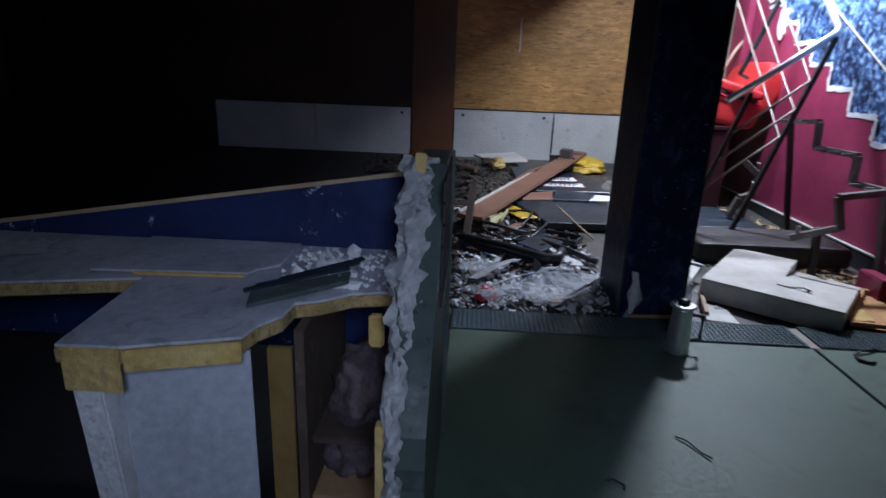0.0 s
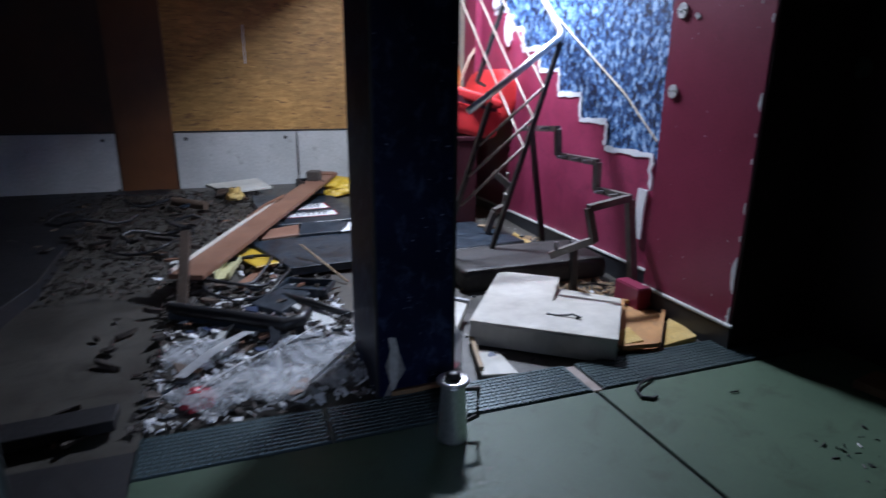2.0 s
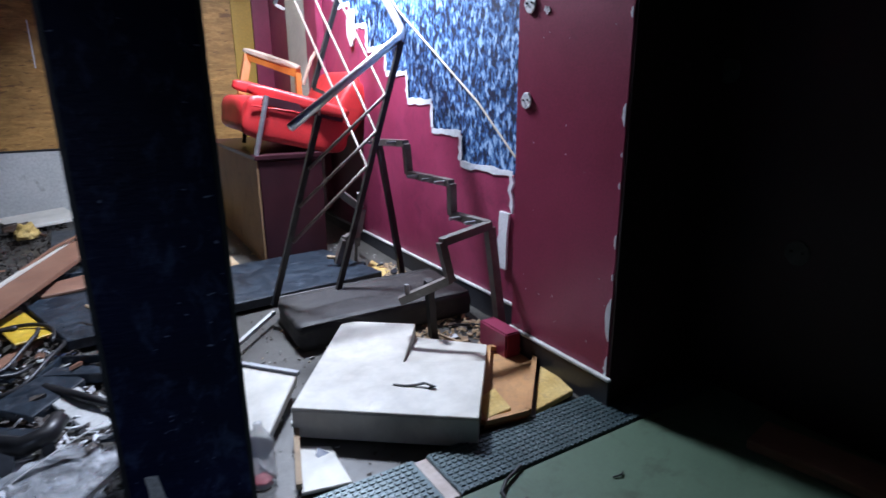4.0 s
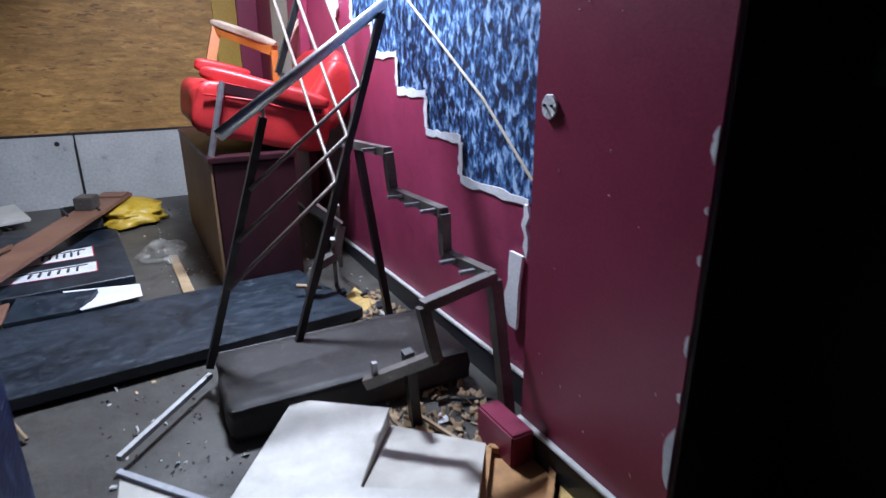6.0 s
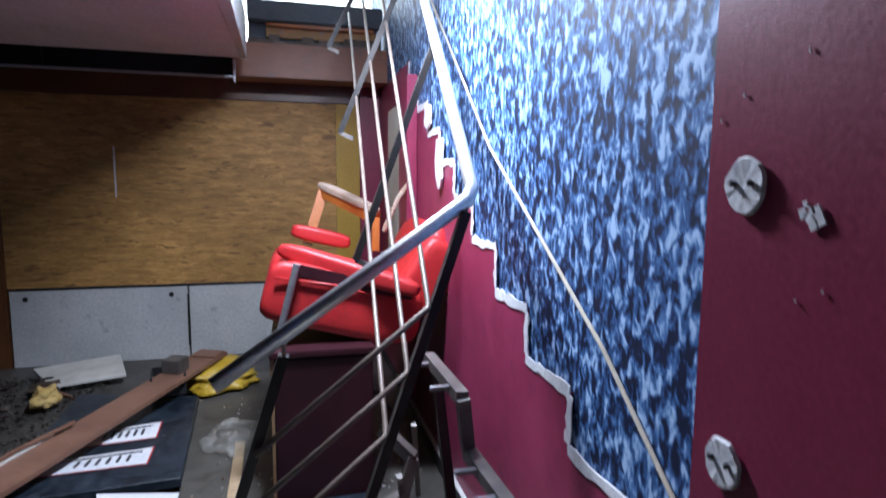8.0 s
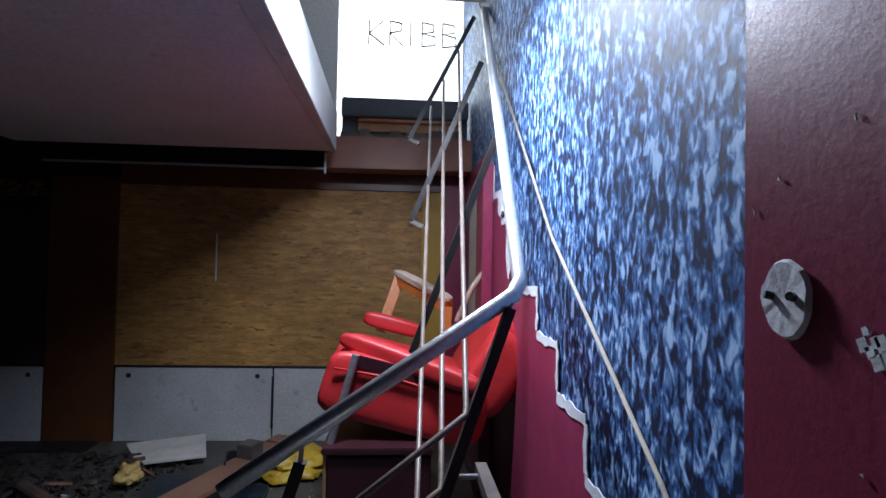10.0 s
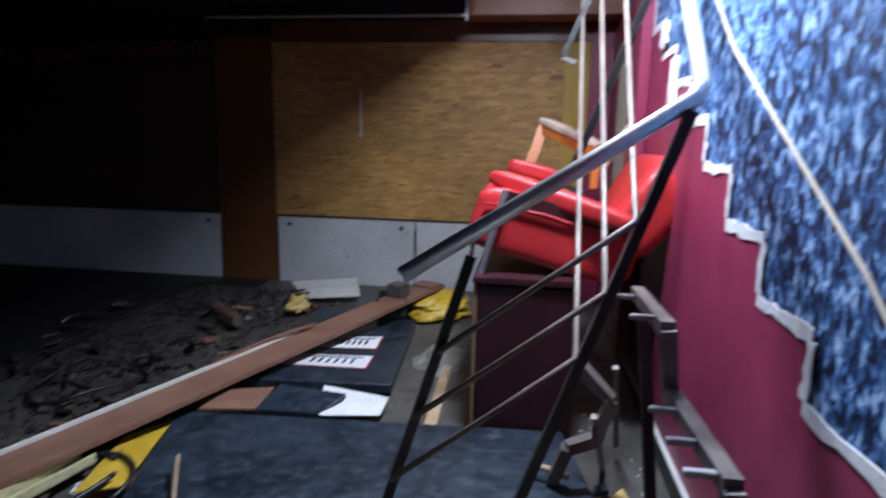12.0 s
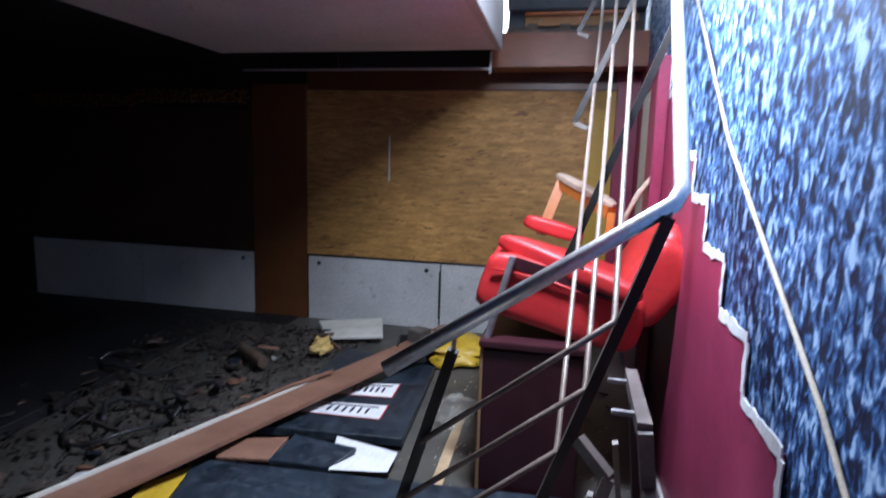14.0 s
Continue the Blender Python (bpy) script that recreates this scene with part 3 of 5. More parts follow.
for i in range(-1, 8):
    ya, yb = (5.47 if i < 0 else step_y[i]), step_y[i + 1]
    z = step_z[i + 1]
    top, bot = [], []
    n = 9
    for k in range(n + 1):
        y = ya + (yb - ya) * k / n
        top.append((y, z + 0.010 + rnd.uniform(0, 0.014)))
        bot.append((y, z - 0.012 - rnd.uniform(0, 0.018)))
    part("tread_tear", yz_patch(top + bot[::-1], 3.589, 3.5935), M["torn"], torn)
    left, right = [], []
    for k in range(7):
        zz = z + 0.02 + (0.185 - 0.03) * k / 6
        left.append((yb - 0.008 - rnd.uniform(0, 0.016), zz))
        right.append((yb + 0.010 + rnd.uniform(0, 0.020), zz))
    part("riser_tear", yz_patch(left + right[::-1], 3.5885, 3.593), M["torn"], torn)
for y0, y1, z0, z1 in ((7.56, 7.70, 1.70, 1.98), (7.86, 8.0, 2.06, 2.2), (5.47, 5.58, 0.34, 0.68), (5.44, 5.475, 0.68, 0.9)):
    pts = []
    for k in range(6):
        pts.append((y0 + rnd.uniform(-0.012, 0.02) + (0.3 * (y1 - y0) if k == 0 else 0), z0 + (z1 - z0) * k / 5))
    for k in range(5, -1, -1):
        pts.append((y1 + rnd.uniform(-0.025, 0.012) - (0.35 * (y1 - y0) if k == 0 else 0), z0 + (z1 - z0) * k / 5))
    part("loose_flap", yz_patch(pts, 3.572, 3.5865), M["torn"], torn)
for z0, h, wide in ((0.13, 0.10, 0.022), (0.30, 0.20, 0.030), (0.58, 0.03, 0.012), (0.72, 0.06, 0.012), (0.97, 0.03, 0.010), (1.10, 0.02, 0.008), (1.22, 0.09, 0.016), (1.62, 0.04, 0.010)):
    near = [(4.5345, z0 + h * k / 8) for k in range(9)]
    far = [(4.5345 + wide * math.sin(math.pi * k / 8) ** 0.6 * rnd.uniform(0.45, 1.0) + 0.002, z0 + h * k / 8) for k in range(8, -1, -1)]
    part("edge_chip", yz_patch(near + far, 3.404, 3.4085), M["torn"], torn)
structure("baseboard_stairs", block(3.572, 3.593, 5.23, 10.0, -0.02, 0.135, 0.004), M["baseboard"], "black skirting board with a pale top edge")
structure("baseboard_cap", block(3.568, 3.593, 5.23, 9.0, 0.136, 0.150, 0.003), M["whitepanel"], "pale strip on top of the skirting")
structure("baseboard_pier", block(3.388, 3.409, 4.50, 5.22, -0.03, 0.12, 0.004), M["baseboard"], "black skirting board on the pier")
structure("baseboard_pier_cap", block(3.384, 3.409, 4.50, 5.22, 0.121, 0.135, 0.003), M["whitepanel"], "pale strip on the pier skirting")

# back wall cladding
back = thing("wall_cladding", pose(0, 0, 0), "boarded back wall with strand boards and white panels", "wall")
back["kind"] = "structure"
part("strand_board", block(0.30, 3.175, 10.065, 10.097, 0.79, 2.46, 0.002), M["osb"], back, "mottled tan strand board")
# boards left of the pilaster carry the shade of that side in their colour
part("strand_board", block(-3.2, -0.22, 10.066, 10.097, 0.79, 2.27, 0.002), M["darkboard"], back)
part("strand_board", block(-6.1, -3.205, 10.068, 10.097, 0.79, 2.27, 0.002), M["darkboard"], back)
part("pilaster", block(-0.215, 0.385, 10.035, 10.097, 0.05, 2.52, 0.004), M["brown"], back, "brown varnished wooden pilaster")
part("ochre_strip", block(3.178, 3.40, 10.058, 10.097, 0.1, 2.46, 0.003), M["ochre"], back, "ochre yellow painted strip")
part("purple_strip", block(3.403, 3.592, 10.03, 10.097, 0.1, 2.62, 0.003), M["purple"], back)
part("header", block(0.39, 3.40, 10.05, 10.097, 2.465, 2.655, 0.003), M["brown"], back, "brown header board")
part("black_batten", block(0.39, 3.17, 10.045, 10.064, 0.775, 0.795, 0.002), M["dark"], back)
part("black_batten", block(-6.0, -0.22, 10.045, 10.064, 0.775, 0.795, 0.002), M["dark"], back)
for x0, x1 in ((0.40, 1.815), (1.83, 3.17), (-1.62, -0.235), (-3.1, -1.63)):
    part("white_panel", block(x0, x1, 10.05, 10.097, 0.10, 0.772, 0.004), M["whitepanel"], back, "grimy white wall panel")
part("seam_bar", block(1.813, 1.832, 10.035, 10.06, 0.22, 0.70, 0.003), M["blacksteel"], back)
for x in (0.52, 1.68, -0.36):
    part("panel_hole", tube([(x, 10.046, 0.70), (x, 10.052, 0.70)], 0.022, 12), M["rubber"], back)
for x0, x1, z in ((-3.95, -3.48, 2.20), (-2.95, -1.62, 2.285), (-1.6, -0.28, 2.33)):
    part("copper_rail", block(x0, x1, 10.02, 10.095, z, z + 0.135, 0.004), M["copper"], back, "copper coloured rail under the ceiling")
part("slit_patch", block(1.262, 1.276, 10.060, 10.0645, 1.58, 2.02), M["torn"], back)
structure("kerb_back", block(-6.1, 0.3, 9.75, 10.04, -0.02, 0.11, 0.01), M["dark"], "low black plinth along the back wall")

# ceiling and the storey above
structure("ceiling", block(-0.05, 2.40, -2.2, 9.27, 2.68, 3.0), M["soffit"], "off-white painted ceiling slab")
structure("ceiling_dark", block(-6.2, -0.055, -2.2, 10.3, 2.72, 3.0), M["dark"], "near-black ceiling beside the white slab")
structure("ceiling_near", block(2.402, 4.18, -2.2, 5.3, 2.68, 3.0), M["soffit"], "off-white ceiling before the stairwell")
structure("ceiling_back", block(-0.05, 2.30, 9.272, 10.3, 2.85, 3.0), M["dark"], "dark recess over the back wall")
structure("trim_stairwell", prism([(2.402, 5.3), (2.53, 5.3), (2.445, 9.27), (2.402, 9.27)], 2.672, 3.0, 0.004), M["whitepanel"], "white board edging the stairwell opening")
structure("beam", block(2.31, 3.599, 9.6, 9.9, 2.60, 2.88, 0.006), M["redwood"], "red-brown wooden beam at the top of the stairs")
# fillers added to stop light leaking in above the back wall
structure("wall_back_top", block(-0.05, 2.30, 10.10, 10.3, 2.661, 2.848), M["dark"], "black filler closing the gap over the boards")
structure("wall_back_top_2", block(-6.2, -0.052, 10.10, 10.3, 2.661, 2.7185), M["dark"], "black filler closing the slot under the black ceiling")
# slab over the concrete whose black colour stands in for shade on the left
structure("floor_soot", prism([(-6.19, 4.9), (-0.45, 4.9), (-0.2, 6.5), (-0.35, 9.74), (-6.19, 9.74)], -0.06, 0.112, 0.004), M["dark"], "low black slab standing in for the unlit left floor")
structure("landing", block(2.305, 3.598, 9.9, 10.6, 2.665, 2.88), M["concrete"], "upper landing floor")
structure("wall_upper_back", block(0.0, 2.28, 10.6, 10.8, 2.66, 5.0), M["plaster"], "white plastered upper wall")
# upper wall that carries the writing; its brightness is an added glow
structure("window_2", block(2.285, 3.598, 10.6, 10.64, 2.885, 4.69), M["upper_glow"], "white upper wall over the landing, given a glow")
structure("wall_upper_left", block(-0.1, 0.05, 4.2, 10.6, 3.0, 5.0), M["plaster"], "white plastered upper side wall")
structure("wall_upper_front", block(0.05, 3.95, 4.2, 4.4, 3.0, 5.0), M["plaster"], "white plastered upper wall")
# roof out of view, added with a hole for the upper lamp
for i, (x0, x1, y0, y1, z) in enumerate(((-0.1, 3.05, 4.2, 8.95, 3.82), (3.05, 3.6, 4.2, 7.0, 3.82), (3.05, 3.6, 8.3, 8.95, 3.82), (3.40, 3.6, 7.0, 8.3, 3.82), (-0.1, 3.6, 8.95, 10.8, 4.7))):
    structure("roof_%d" % (i + 1), block(x0, x1, y0, y1, z, z + 0.12), M["plaster"], "white upper ceiling round the roof light")
structure("roof_upstand", block(-0.1, 3.6, 8.90, 8.949, 3.941, 4.7), M["plaster"], "unseen white upstand joining the added upper ceilings")
chan = thing("ceiling_channel", pose(0, 9.38, 2.56), "long galvanised metal channel under the ceiling edge", "channel")
part("rail", block(0.1, 2.34, -0.015, 0.015, -0.018, 0.0, 0.002), M["zinc"], chan)
part("hanger", block(1.0, 1.012, -0.008, 0.008, 0.0, 0.29, 0.002), M["blacksteel"], chan)
part("hanger", block(2.335, 2.352, -0.012, 0.012, -0.05, 0.12, 0.003), M["zinc"], chan)

# counter fragment on the upper landing
ub = thing("landing_counter", pose(2.99, 9.68, 2.88), "dark grey broken counter front with exposed orange timber", "counter")
part("top", block(-0.56, 0.58, 0.0, 0.2, 0.20, 0.37, 0.01), M["slate"], ub, "slate grey counter front")
part("back_panel", block(-0.56, 0.58, 0.10, 0.2, 0.0, 0.2), M["slate"], ub)
part("timber_board", block(-0.41, 0.52, 0.04, 0.098, 0.075, 0.165, 0.006), M["palewood"], ub, "exposed pale orange timber board")
part("timber_lip", block(-0.41, 0.50, 0.0, 0.05, 0.155, 0.185, 0.006), M["chairwood"], ub)
for x0, x1, h in ((-0.56, -0.40, 0.05), (-0.39, -0.30, 0.085), (-0.12, -0.02, 0.075), (0.02, 0.20, 0.06), (0.24, 0.55, 0.085)):
    part("ledge_block", block(x0, x1, -0.03, 0.035, 0.0, h, 0.006), M["darkwood"], ub)
part("ledge_board", block(-0.5, 0.55, -0.05, 0.09, 0.0, 0.026, 0.006), M["darkwood"], ub)
for x, z in ((-0.28, 0.12), (0.05, 0.13), (0.3, 0.12)):
    part("screw_head", tube([(x, 0.034, z), (x, 0.041, z)], 0.008, 10), M["zinc"], ub)

# wall writing in black strokes
gr = thing("wall_writing", pose(2.60, 10.592, 4.08), "hand drawn black letters on the upper white wall", "graffiti")
strokes = {
    "K": [[(0, 0), (0, 0.26)], [(0.15, 0.26), (0, 0.12), (0.16, 0)]],
    "R": [[(0, 0), (0, 0.26)], [(0, 0.26), (0.12, 0.24), (0.12, 0.16), (0, 0.13), (0.14, 0)]],
    "I": [[(0, 0), (0, 0.26)]],
    "B": [[(0, 0), (0, 0.26)], [(0, 0.26), (0.12, 0.24), (0.12, 0.16), (0, 0.14), (0.14, 0.11), (0.14, 0.02), (0, 0)]],
}
gx = 0.0
for ch in "KRIBB":
    bm = bmesh.new()
    for s in strokes[ch]:
        tube([(gx + a, 0, b) for a, b in s], 0.008, 6, bm=bm)
    part("letter", bm, M["ink"], gr)
    gx += 0.12 if ch == "I" else 0.22

# pillar
pil = thing("pillar", pose(1.72, 4.905, 0), "dark navy textured square pillar with a torn base", "pillar")
pil["kind"] = "structure"
bm = block(-0.175, 0.175, -0.265, 0.255, -0.05, 2.70, 0.006)
part("shaft", bm, M["pillar"], pil)
part("corner_bead", block(0.170, 0.183, -0.271, -0.25, 0.0, 2.68, 0.003), M["baseboard"], pil)
part("corner_bead", block(-0.183, -0.170, -0.271, -0.25, 0.0, 2.68, 0.003), M["baseboard"], pil)
bm = bmesh.new()
left = [(-0.150, 0.0), (-0.125, 0.07), (-0.145, 0.15), (-0.120, 0.22), (-0.130, 0.30)]
right = [(-0.062, 0.312), (-0.092, 0.27), (-0.080, 0.20), (-0.055, 0.12), (-0.092, 0.06), (-0.115, 0.0)]
bm.faces.new([bm.verts.new((x, -0.272 - 0.012 * math.sin(z * 14), z)) for x, z in left + right])
bmesh.ops.solidify(bm, geom=list(bm.faces), thickness=0.004)
part("torn_covering", bm, M["tornplaster"], pil, "peeled pale patch near the base")
part("base_flap", placed(prism([(-0.13, -0.02), (-0.05, -0.045), (0.06, -0.03), (0.15, -0.05), (0.20, -0.01), (0.17, 0.03), (0.02, 0.02), (-0.09, 0.035)], 0.0, 0.022, 0.004), pose(0.0, -0.292, 0.012, -22, 0, 3)), M["chip"], pil, "torn brown board at the foot")

# white rosettes on the pier
def rosette(y, z, r, x=3.405, seed=1, surface="torn"):
    ob = thing("wall_rosette", pose(x, y, z), "chalky white plaster disc with two holes on the purple wall", "wall plate", "plaster discs")
    bm = bmesh.new()
    rr = random.Random(seed)
    outer = [(math.cos(a) * q * r, math.sin(a) * q * r * 1.06) for a, q in [(math.tau * i / 22, rr.uniform(0.93, 1.04)) for i in range(22)]]
    c = bm.verts.new((-0.004, 0, 0))
    a_ = [bm.verts.new((-0.004 - rr.uniform(0, 0.002), p * 0.92, q * 0.92)) for p, q in outer]
    b_ = [bm.verts.new((0.0, p, q)) for p, q in outer]
    for i in range(22):
        j = (i + 1) % 22
        bm.faces.new((c, a_[j], a_[i]))
        bm.faces.new((a_[i], a_[j], b_[j], b_[i]))
    part("plate", bm, M[surface], ob)
    for s in (-1, 1):
        part("hole", tube([(-0.012, s * r * 0.5, 0.1 * r), (-0.004, s * r * 0.42, 0.05 * r)], r * 0.12, 8), M["rubber"], ob)
    return ob


rosette(5.132, 1.735, 0.040, seed=2)
rosette(5.14, 1.31, 0.038, seed=3)
smear = thing("plaster_residue", pose(3.4085, 5.02, 1.70), "smeared white plaster residue on the purple wall", "plaster")
rp = random.Random(12)
for k in range(7):
    a, d = math.tau * k / 7, rp.uniform(0.004, 0.022)
    y, z, w = d * math.cos(a), d * math.sin(a), rp.uniform(0.004, 0.010)
    part("flake", yz_patch([(y - w, z - w * 0.4), (y + w * 0.3, z - w), (y + w, z + w * 0.5), (y - w * 0.2, z + w)], -0.003, -0.0002), M["torn"], smear)
# discs on the near wall: white plaster greyed in colour for the shade there
rosette(4.49, 1.43, 0.05, 3.975, 5, "shaded_disc")
rosette(4.10, 0.72, 0.05, 3.975, 6, "shaded_disc")

cord = thing("cord", pose(0, 0, 0), "pale thin cord pinned along the blue wall", "cord")
part("strand", tube([(3.585, 5.44, 1.0), (3.583, 5.80, 1.285), (3.586, 6.79, 1.89), (3.585, 8.69, 3.47), (3.59, 9.6, 4.3)], 0.0065, 8), M["rope"], cord)

rf = random.Random(77)
flk = thing("paint_flecks", pose(0, 0, 0), "small white chips in the purple paint of the pier", "paint")
flk["kind"] = "structure"
for k in range(26):
    y, z, s = rf.uniform(4.56, 5.2), rf.uniform(0.2, 2.0), rf.uniform(0.002, 0.006)
    part("fleck", yz_patch([(y, z), (y + s * rf.uniform(0.4, 1.6), z + s * 0.4), (y + s * 0.5, z + s * rf.uniform(1, 3))], 3.4065, 3.4085), M["torn"], flk)


# ---------- railing, stair frame ----------
D = Vector((0.085, 1.0, 0.80))
rail = thing("stair_railing", pose(0, 0, 0), "bent steel stair railing hanging askew with round handrail", "railing")
knee = Vector((3.362, 6.289, 1.693))
r_low = Vector((2.545, 6.08, 1.169))
part("handrail", tube([r_low, knee + (r_low - knee).normalized() * 0.03, knee + D * 0.035, knee + D * 2.5], 0.0245, 14), M["steel"], rail, "polished steel round handrail")
smooth(rail.children[0])
posts = [((2.40, 6.20, 0.13), (2.735, 6.149, 1.225)), ((2.80, 6.21, 0.12), (3.325, 6.26, 1.64)), ((3.05, 7.13, 1.37), (3.42, 7.15, 2.36)), ((3.045, 7.90, 2.02), (3.445, 7.93, 2.98)), ((3.03, 8.68, 2.67), (3.49, 8.72, 3.60))]
for a, b in posts:
    part("post", tube([a, b], 0.016, square=True), M["blacksteel"], rail, "dark square steel post")
for a, b in posts[2:]:
    part("foot_tab", tube([a, (a[0] + 0.075, a[1] - 0.02, a[2] - 0.035)], 0.012, square=True), M["string"], rail)
for a, b in (((2.735, 6.149, 1.22), (2.74, 6.135, 1.285)), ((3.325, 6.26, 1.63), (3.33, 6.27, 1.68))):
    part("rail_pin", tube([a, b], 0.007, 8), M["pin"], rail)
mids = [((2.647, 6.121, 0.935), (3.195, 6.239, 1.327)), ((2.575, 6.122, 0.722), (3.126, 6.244, 1.109)), ((2.512, 6.098, 0.524), (3.053, 6.239, 0.902))]
for i, (a, b) in enumerate(mids):
    b = Vector(b)
    d = Vector(((0.075, 0.06, 0.053)[i], 1, 0.80))
    bar = part("infill_bar", tube([a, b, b + d * 0.02, b + d * 2.55], 0.0095, 10), M["rod"], rail, "thin round grey infill bar")
    smooth(bar)

frame_ob = thing("steel_stair_skeleton", pose(0, 0, 0), "rusty zigzag steel stair stringer without treads", "stair frame")
zig = [(3.31, 6.72, 1.005), (3.295, 6.17, 1.035), (3.322, 6.19, 0.840), (3.335, 5.70, 0.845), (3.352, 5.72, 0.655), (3.385, 5.405, 0.655)]
for a, b in zip(zig, zig[1:]):
    part("stringer_piece", tube([a, b], 0.021, square=True), M["string"], frame_ob)
g, hh, ii = (3.06, 5.366, 0.612), (3.095, 5.33, 0.405), (2.87, 5.47, 0.30)
part("cross_tube", tube([(3.39, 5.40, 0.655), g], 0.021, square=True), M["string"], frame_ob)
part("drop_tube", tube([g, hh], 0.021, square=True), M["string"], frame_ob)
part("lower_tube", tube([(3.10, 5.33, 0.42), ii], 0.021, square=True), M["string"], frame_ob)
part("leg", tube([(3.388, 5.40, 0.64), (3.455, 5.36, fz(5.36))], 0.024, square=True), M["string"], frame_ob)
part("leg", tube([(3.31, 6.60, 1.0), (3.40, 6.46, fz(6.46))], 0.019, square=True), M["blacksteel"], frame_ob)
part("leg", tube([(3.06, 5.50, 0.37), (3.11, 5.54, fz(5.54))], 0.020, square=True), M["blacksteel"], frame_ob)
for (x, y, z) in ((3.31, 6.62, 1.005), (3.30, 6.28, 1.03), (3.325, 6.05, 0.842), (3.33, 5.88, 0.843), (3.335, 5.74, 0.845), (3.36, 5.62, 0.655), (3.37, 5.48, 0.655)):
    part("tread_lug", block(x - 0.09, x - 0.018, y - 0.010, y + 0.010, z - 0.004, z + 0.012, 0.002), M["zinc"], frame_ob, "short welded steel lug")
part("lug", tube([(2.90, 5.45, 0.33), (2.90, 5.45, 0.39)], 0.01, square=True), M["zinc"], frame_ob)
# second stringer, fallen behind the post
fr2 = thing("stair_bracket", pose(0, 0, 0), "fallen zigzag steel bracket beside the cabinet", "bracket")
z2 = [(3.14, 6.93, 0.62), (3.27, 6.86, 0.50), (3.22, 6.84, 0.33), (3.10, 6.80, 0.30), (3.05, 6.84, 0.12)]
for a, b in zip(z2, z2[1:]):
    part("plate", tube([a, b], 0.025, square=True), M["string"], fr2)
part("peg", tube([(2.98, 6.87, 0.17), (3.12, 6.83, 0.15)], 0.014, 10), M["rawwood"], fr2, "short wooden peg")
part("stay", tube([(3.30, 6.98, 0.6), (3.37, 7.2, 0.12)], 0.012, square=True), M["string"], fr2)
part("stay", tube([(3.2, 6.8, 0.45), (3.3, 7.1, fz(7.1))], 0.012, square=True), M["string"], fr2)

pb = tagged(obj_from("plinth_block", block(3.285, 3.385, 5.10, 5.34, fz(5.2), 0.145, 0.008), M["purple"]), "purple painted plinth block against the wall", "block")

# ---------- cabinet and armchair ----------
cab = thing("cabinet", pose(2.905, 7.34, fz(7.4)), "dark mahogany cabinet with a chipboard side", "cabinet")
part("body", block(-0.245, 0.255, 0.02, 1.74, 0.0, 0.815, 0.004), M["mahogany"], cab)
part("side_panel", block(-0.262, -0.2452, 0.0, 1.76, 0.0, 0.815, 0.003), M["chip"], cab, "raw orange-brown chipboard side")
part("top", block(-0.268, 0.262, -0.012, 1.77, 0.8155, 0.848, 0.005), M["mahogany"], cab)
part("front", block(-0.24, 0.25, 0.0, 0.0195, 0.02, 0.80, 0.003), M["mahogany"], cab)


def cushion_bm(sx, sy, sz, soft, seed):
    bm = bmesh.new()
    bmesh.ops.create_cube(bm, size=1)
    bmesh.ops.subdivide_edges(bm, edges=list(bm.edges), cuts=7, use_grid_fill=True)
    for v in bm.verts:
        p = v.co * 2
        k = max(abs(p.x), abs(p.y), abs(p.z))
        s = (abs(p.x) ** soft + abs(p.y) ** soft + abs(p.z) ** soft) ** (1 / soft)
        p = p * (k / s)
        w = 1 + 0.03 * noise.noise(p * 1.7 + Vector((seed, 0, 0)))
        v.co = Vector((p.x * sx / 2, p.y * sy / 2, p.z * sz / 2)) * w
    return bm


ch = thing("armchair", pose(3.0, 7.95, 0.90), "red vinyl armchair with orange wooden arms, toppled on the cabinet", "armchair")
tilt = pose(0, 0, 0, 0, 14, 0)
part("seat", placed(cushion_bm(0.82, 0.92, 0.30, 7, 1), tilt @ pose(-0.03, 0.02, 0.20)), M["red"], ch)
part("seat_front", placed(cushion_bm(0.84, 0.12, 0.33, 6, 2), tilt @ pose(-0.02, -0.46, 0.19)), M["red"], ch)
part("back_cushion", placed(cushion_bm(0.20, 0.90, 0.52, 6, 3), tilt @ pose(0.40, 0.02, 0.46, 0, 16, 0)), M["red"], ch)
part("back_wing", placed(cushion_bm(0.26, 0.16, 0.44, 5, 5), tilt @ pose(0.40, -0.42, 0.42, 0, 20, 0)), M["red"], ch)
for nm in ch.children:
    smooth(nm)
arm = part("arm_roll", placed(cushion_bm(0.78, 0.11, 0.10, 4, 4), pose(0.05, -0.475, 0.372, 0, 15.6, -19)), M["red"], ch)
smooth(arm)
arm2 = part("arm_roll", placed(cushion_bm(0.40, 0.10, 0.10, 4, 6), tilt @ pose(-0.16, 0.45, 0.44)), M["red"], ch)
smooth(arm2)
# dark strip laid on the seat side in place of the gap's shade
part("side_gap", placed(block(-0.33, 0.32, -0.528, -0.512, 0.288, 0.352, 0.004), tilt), M["mahogany"], ch, "dark strip for the shaded gap under the arm roll")
smooth(part("piping", placed(tube([(-0.40, -0.53, 0.262), (-0.1, -0.534, 0.286), (0.12, -0.532, 0.276), (0.36, -0.53, 0.282)], 0.006, 8), tilt), M["red"], ch))
part("metal_leg", tube([(-0.215, -0.55, 0.42), (-0.33, -0.54, -0.015)], 0.020, 10), M["zinc"], ch, "grey metal leg")
part("metal_leg", tube([(-0.2, 0.3, 0.15), (-0.22, 0.32, 0.01)], 0.018, 10), M["blacksteel"], ch)
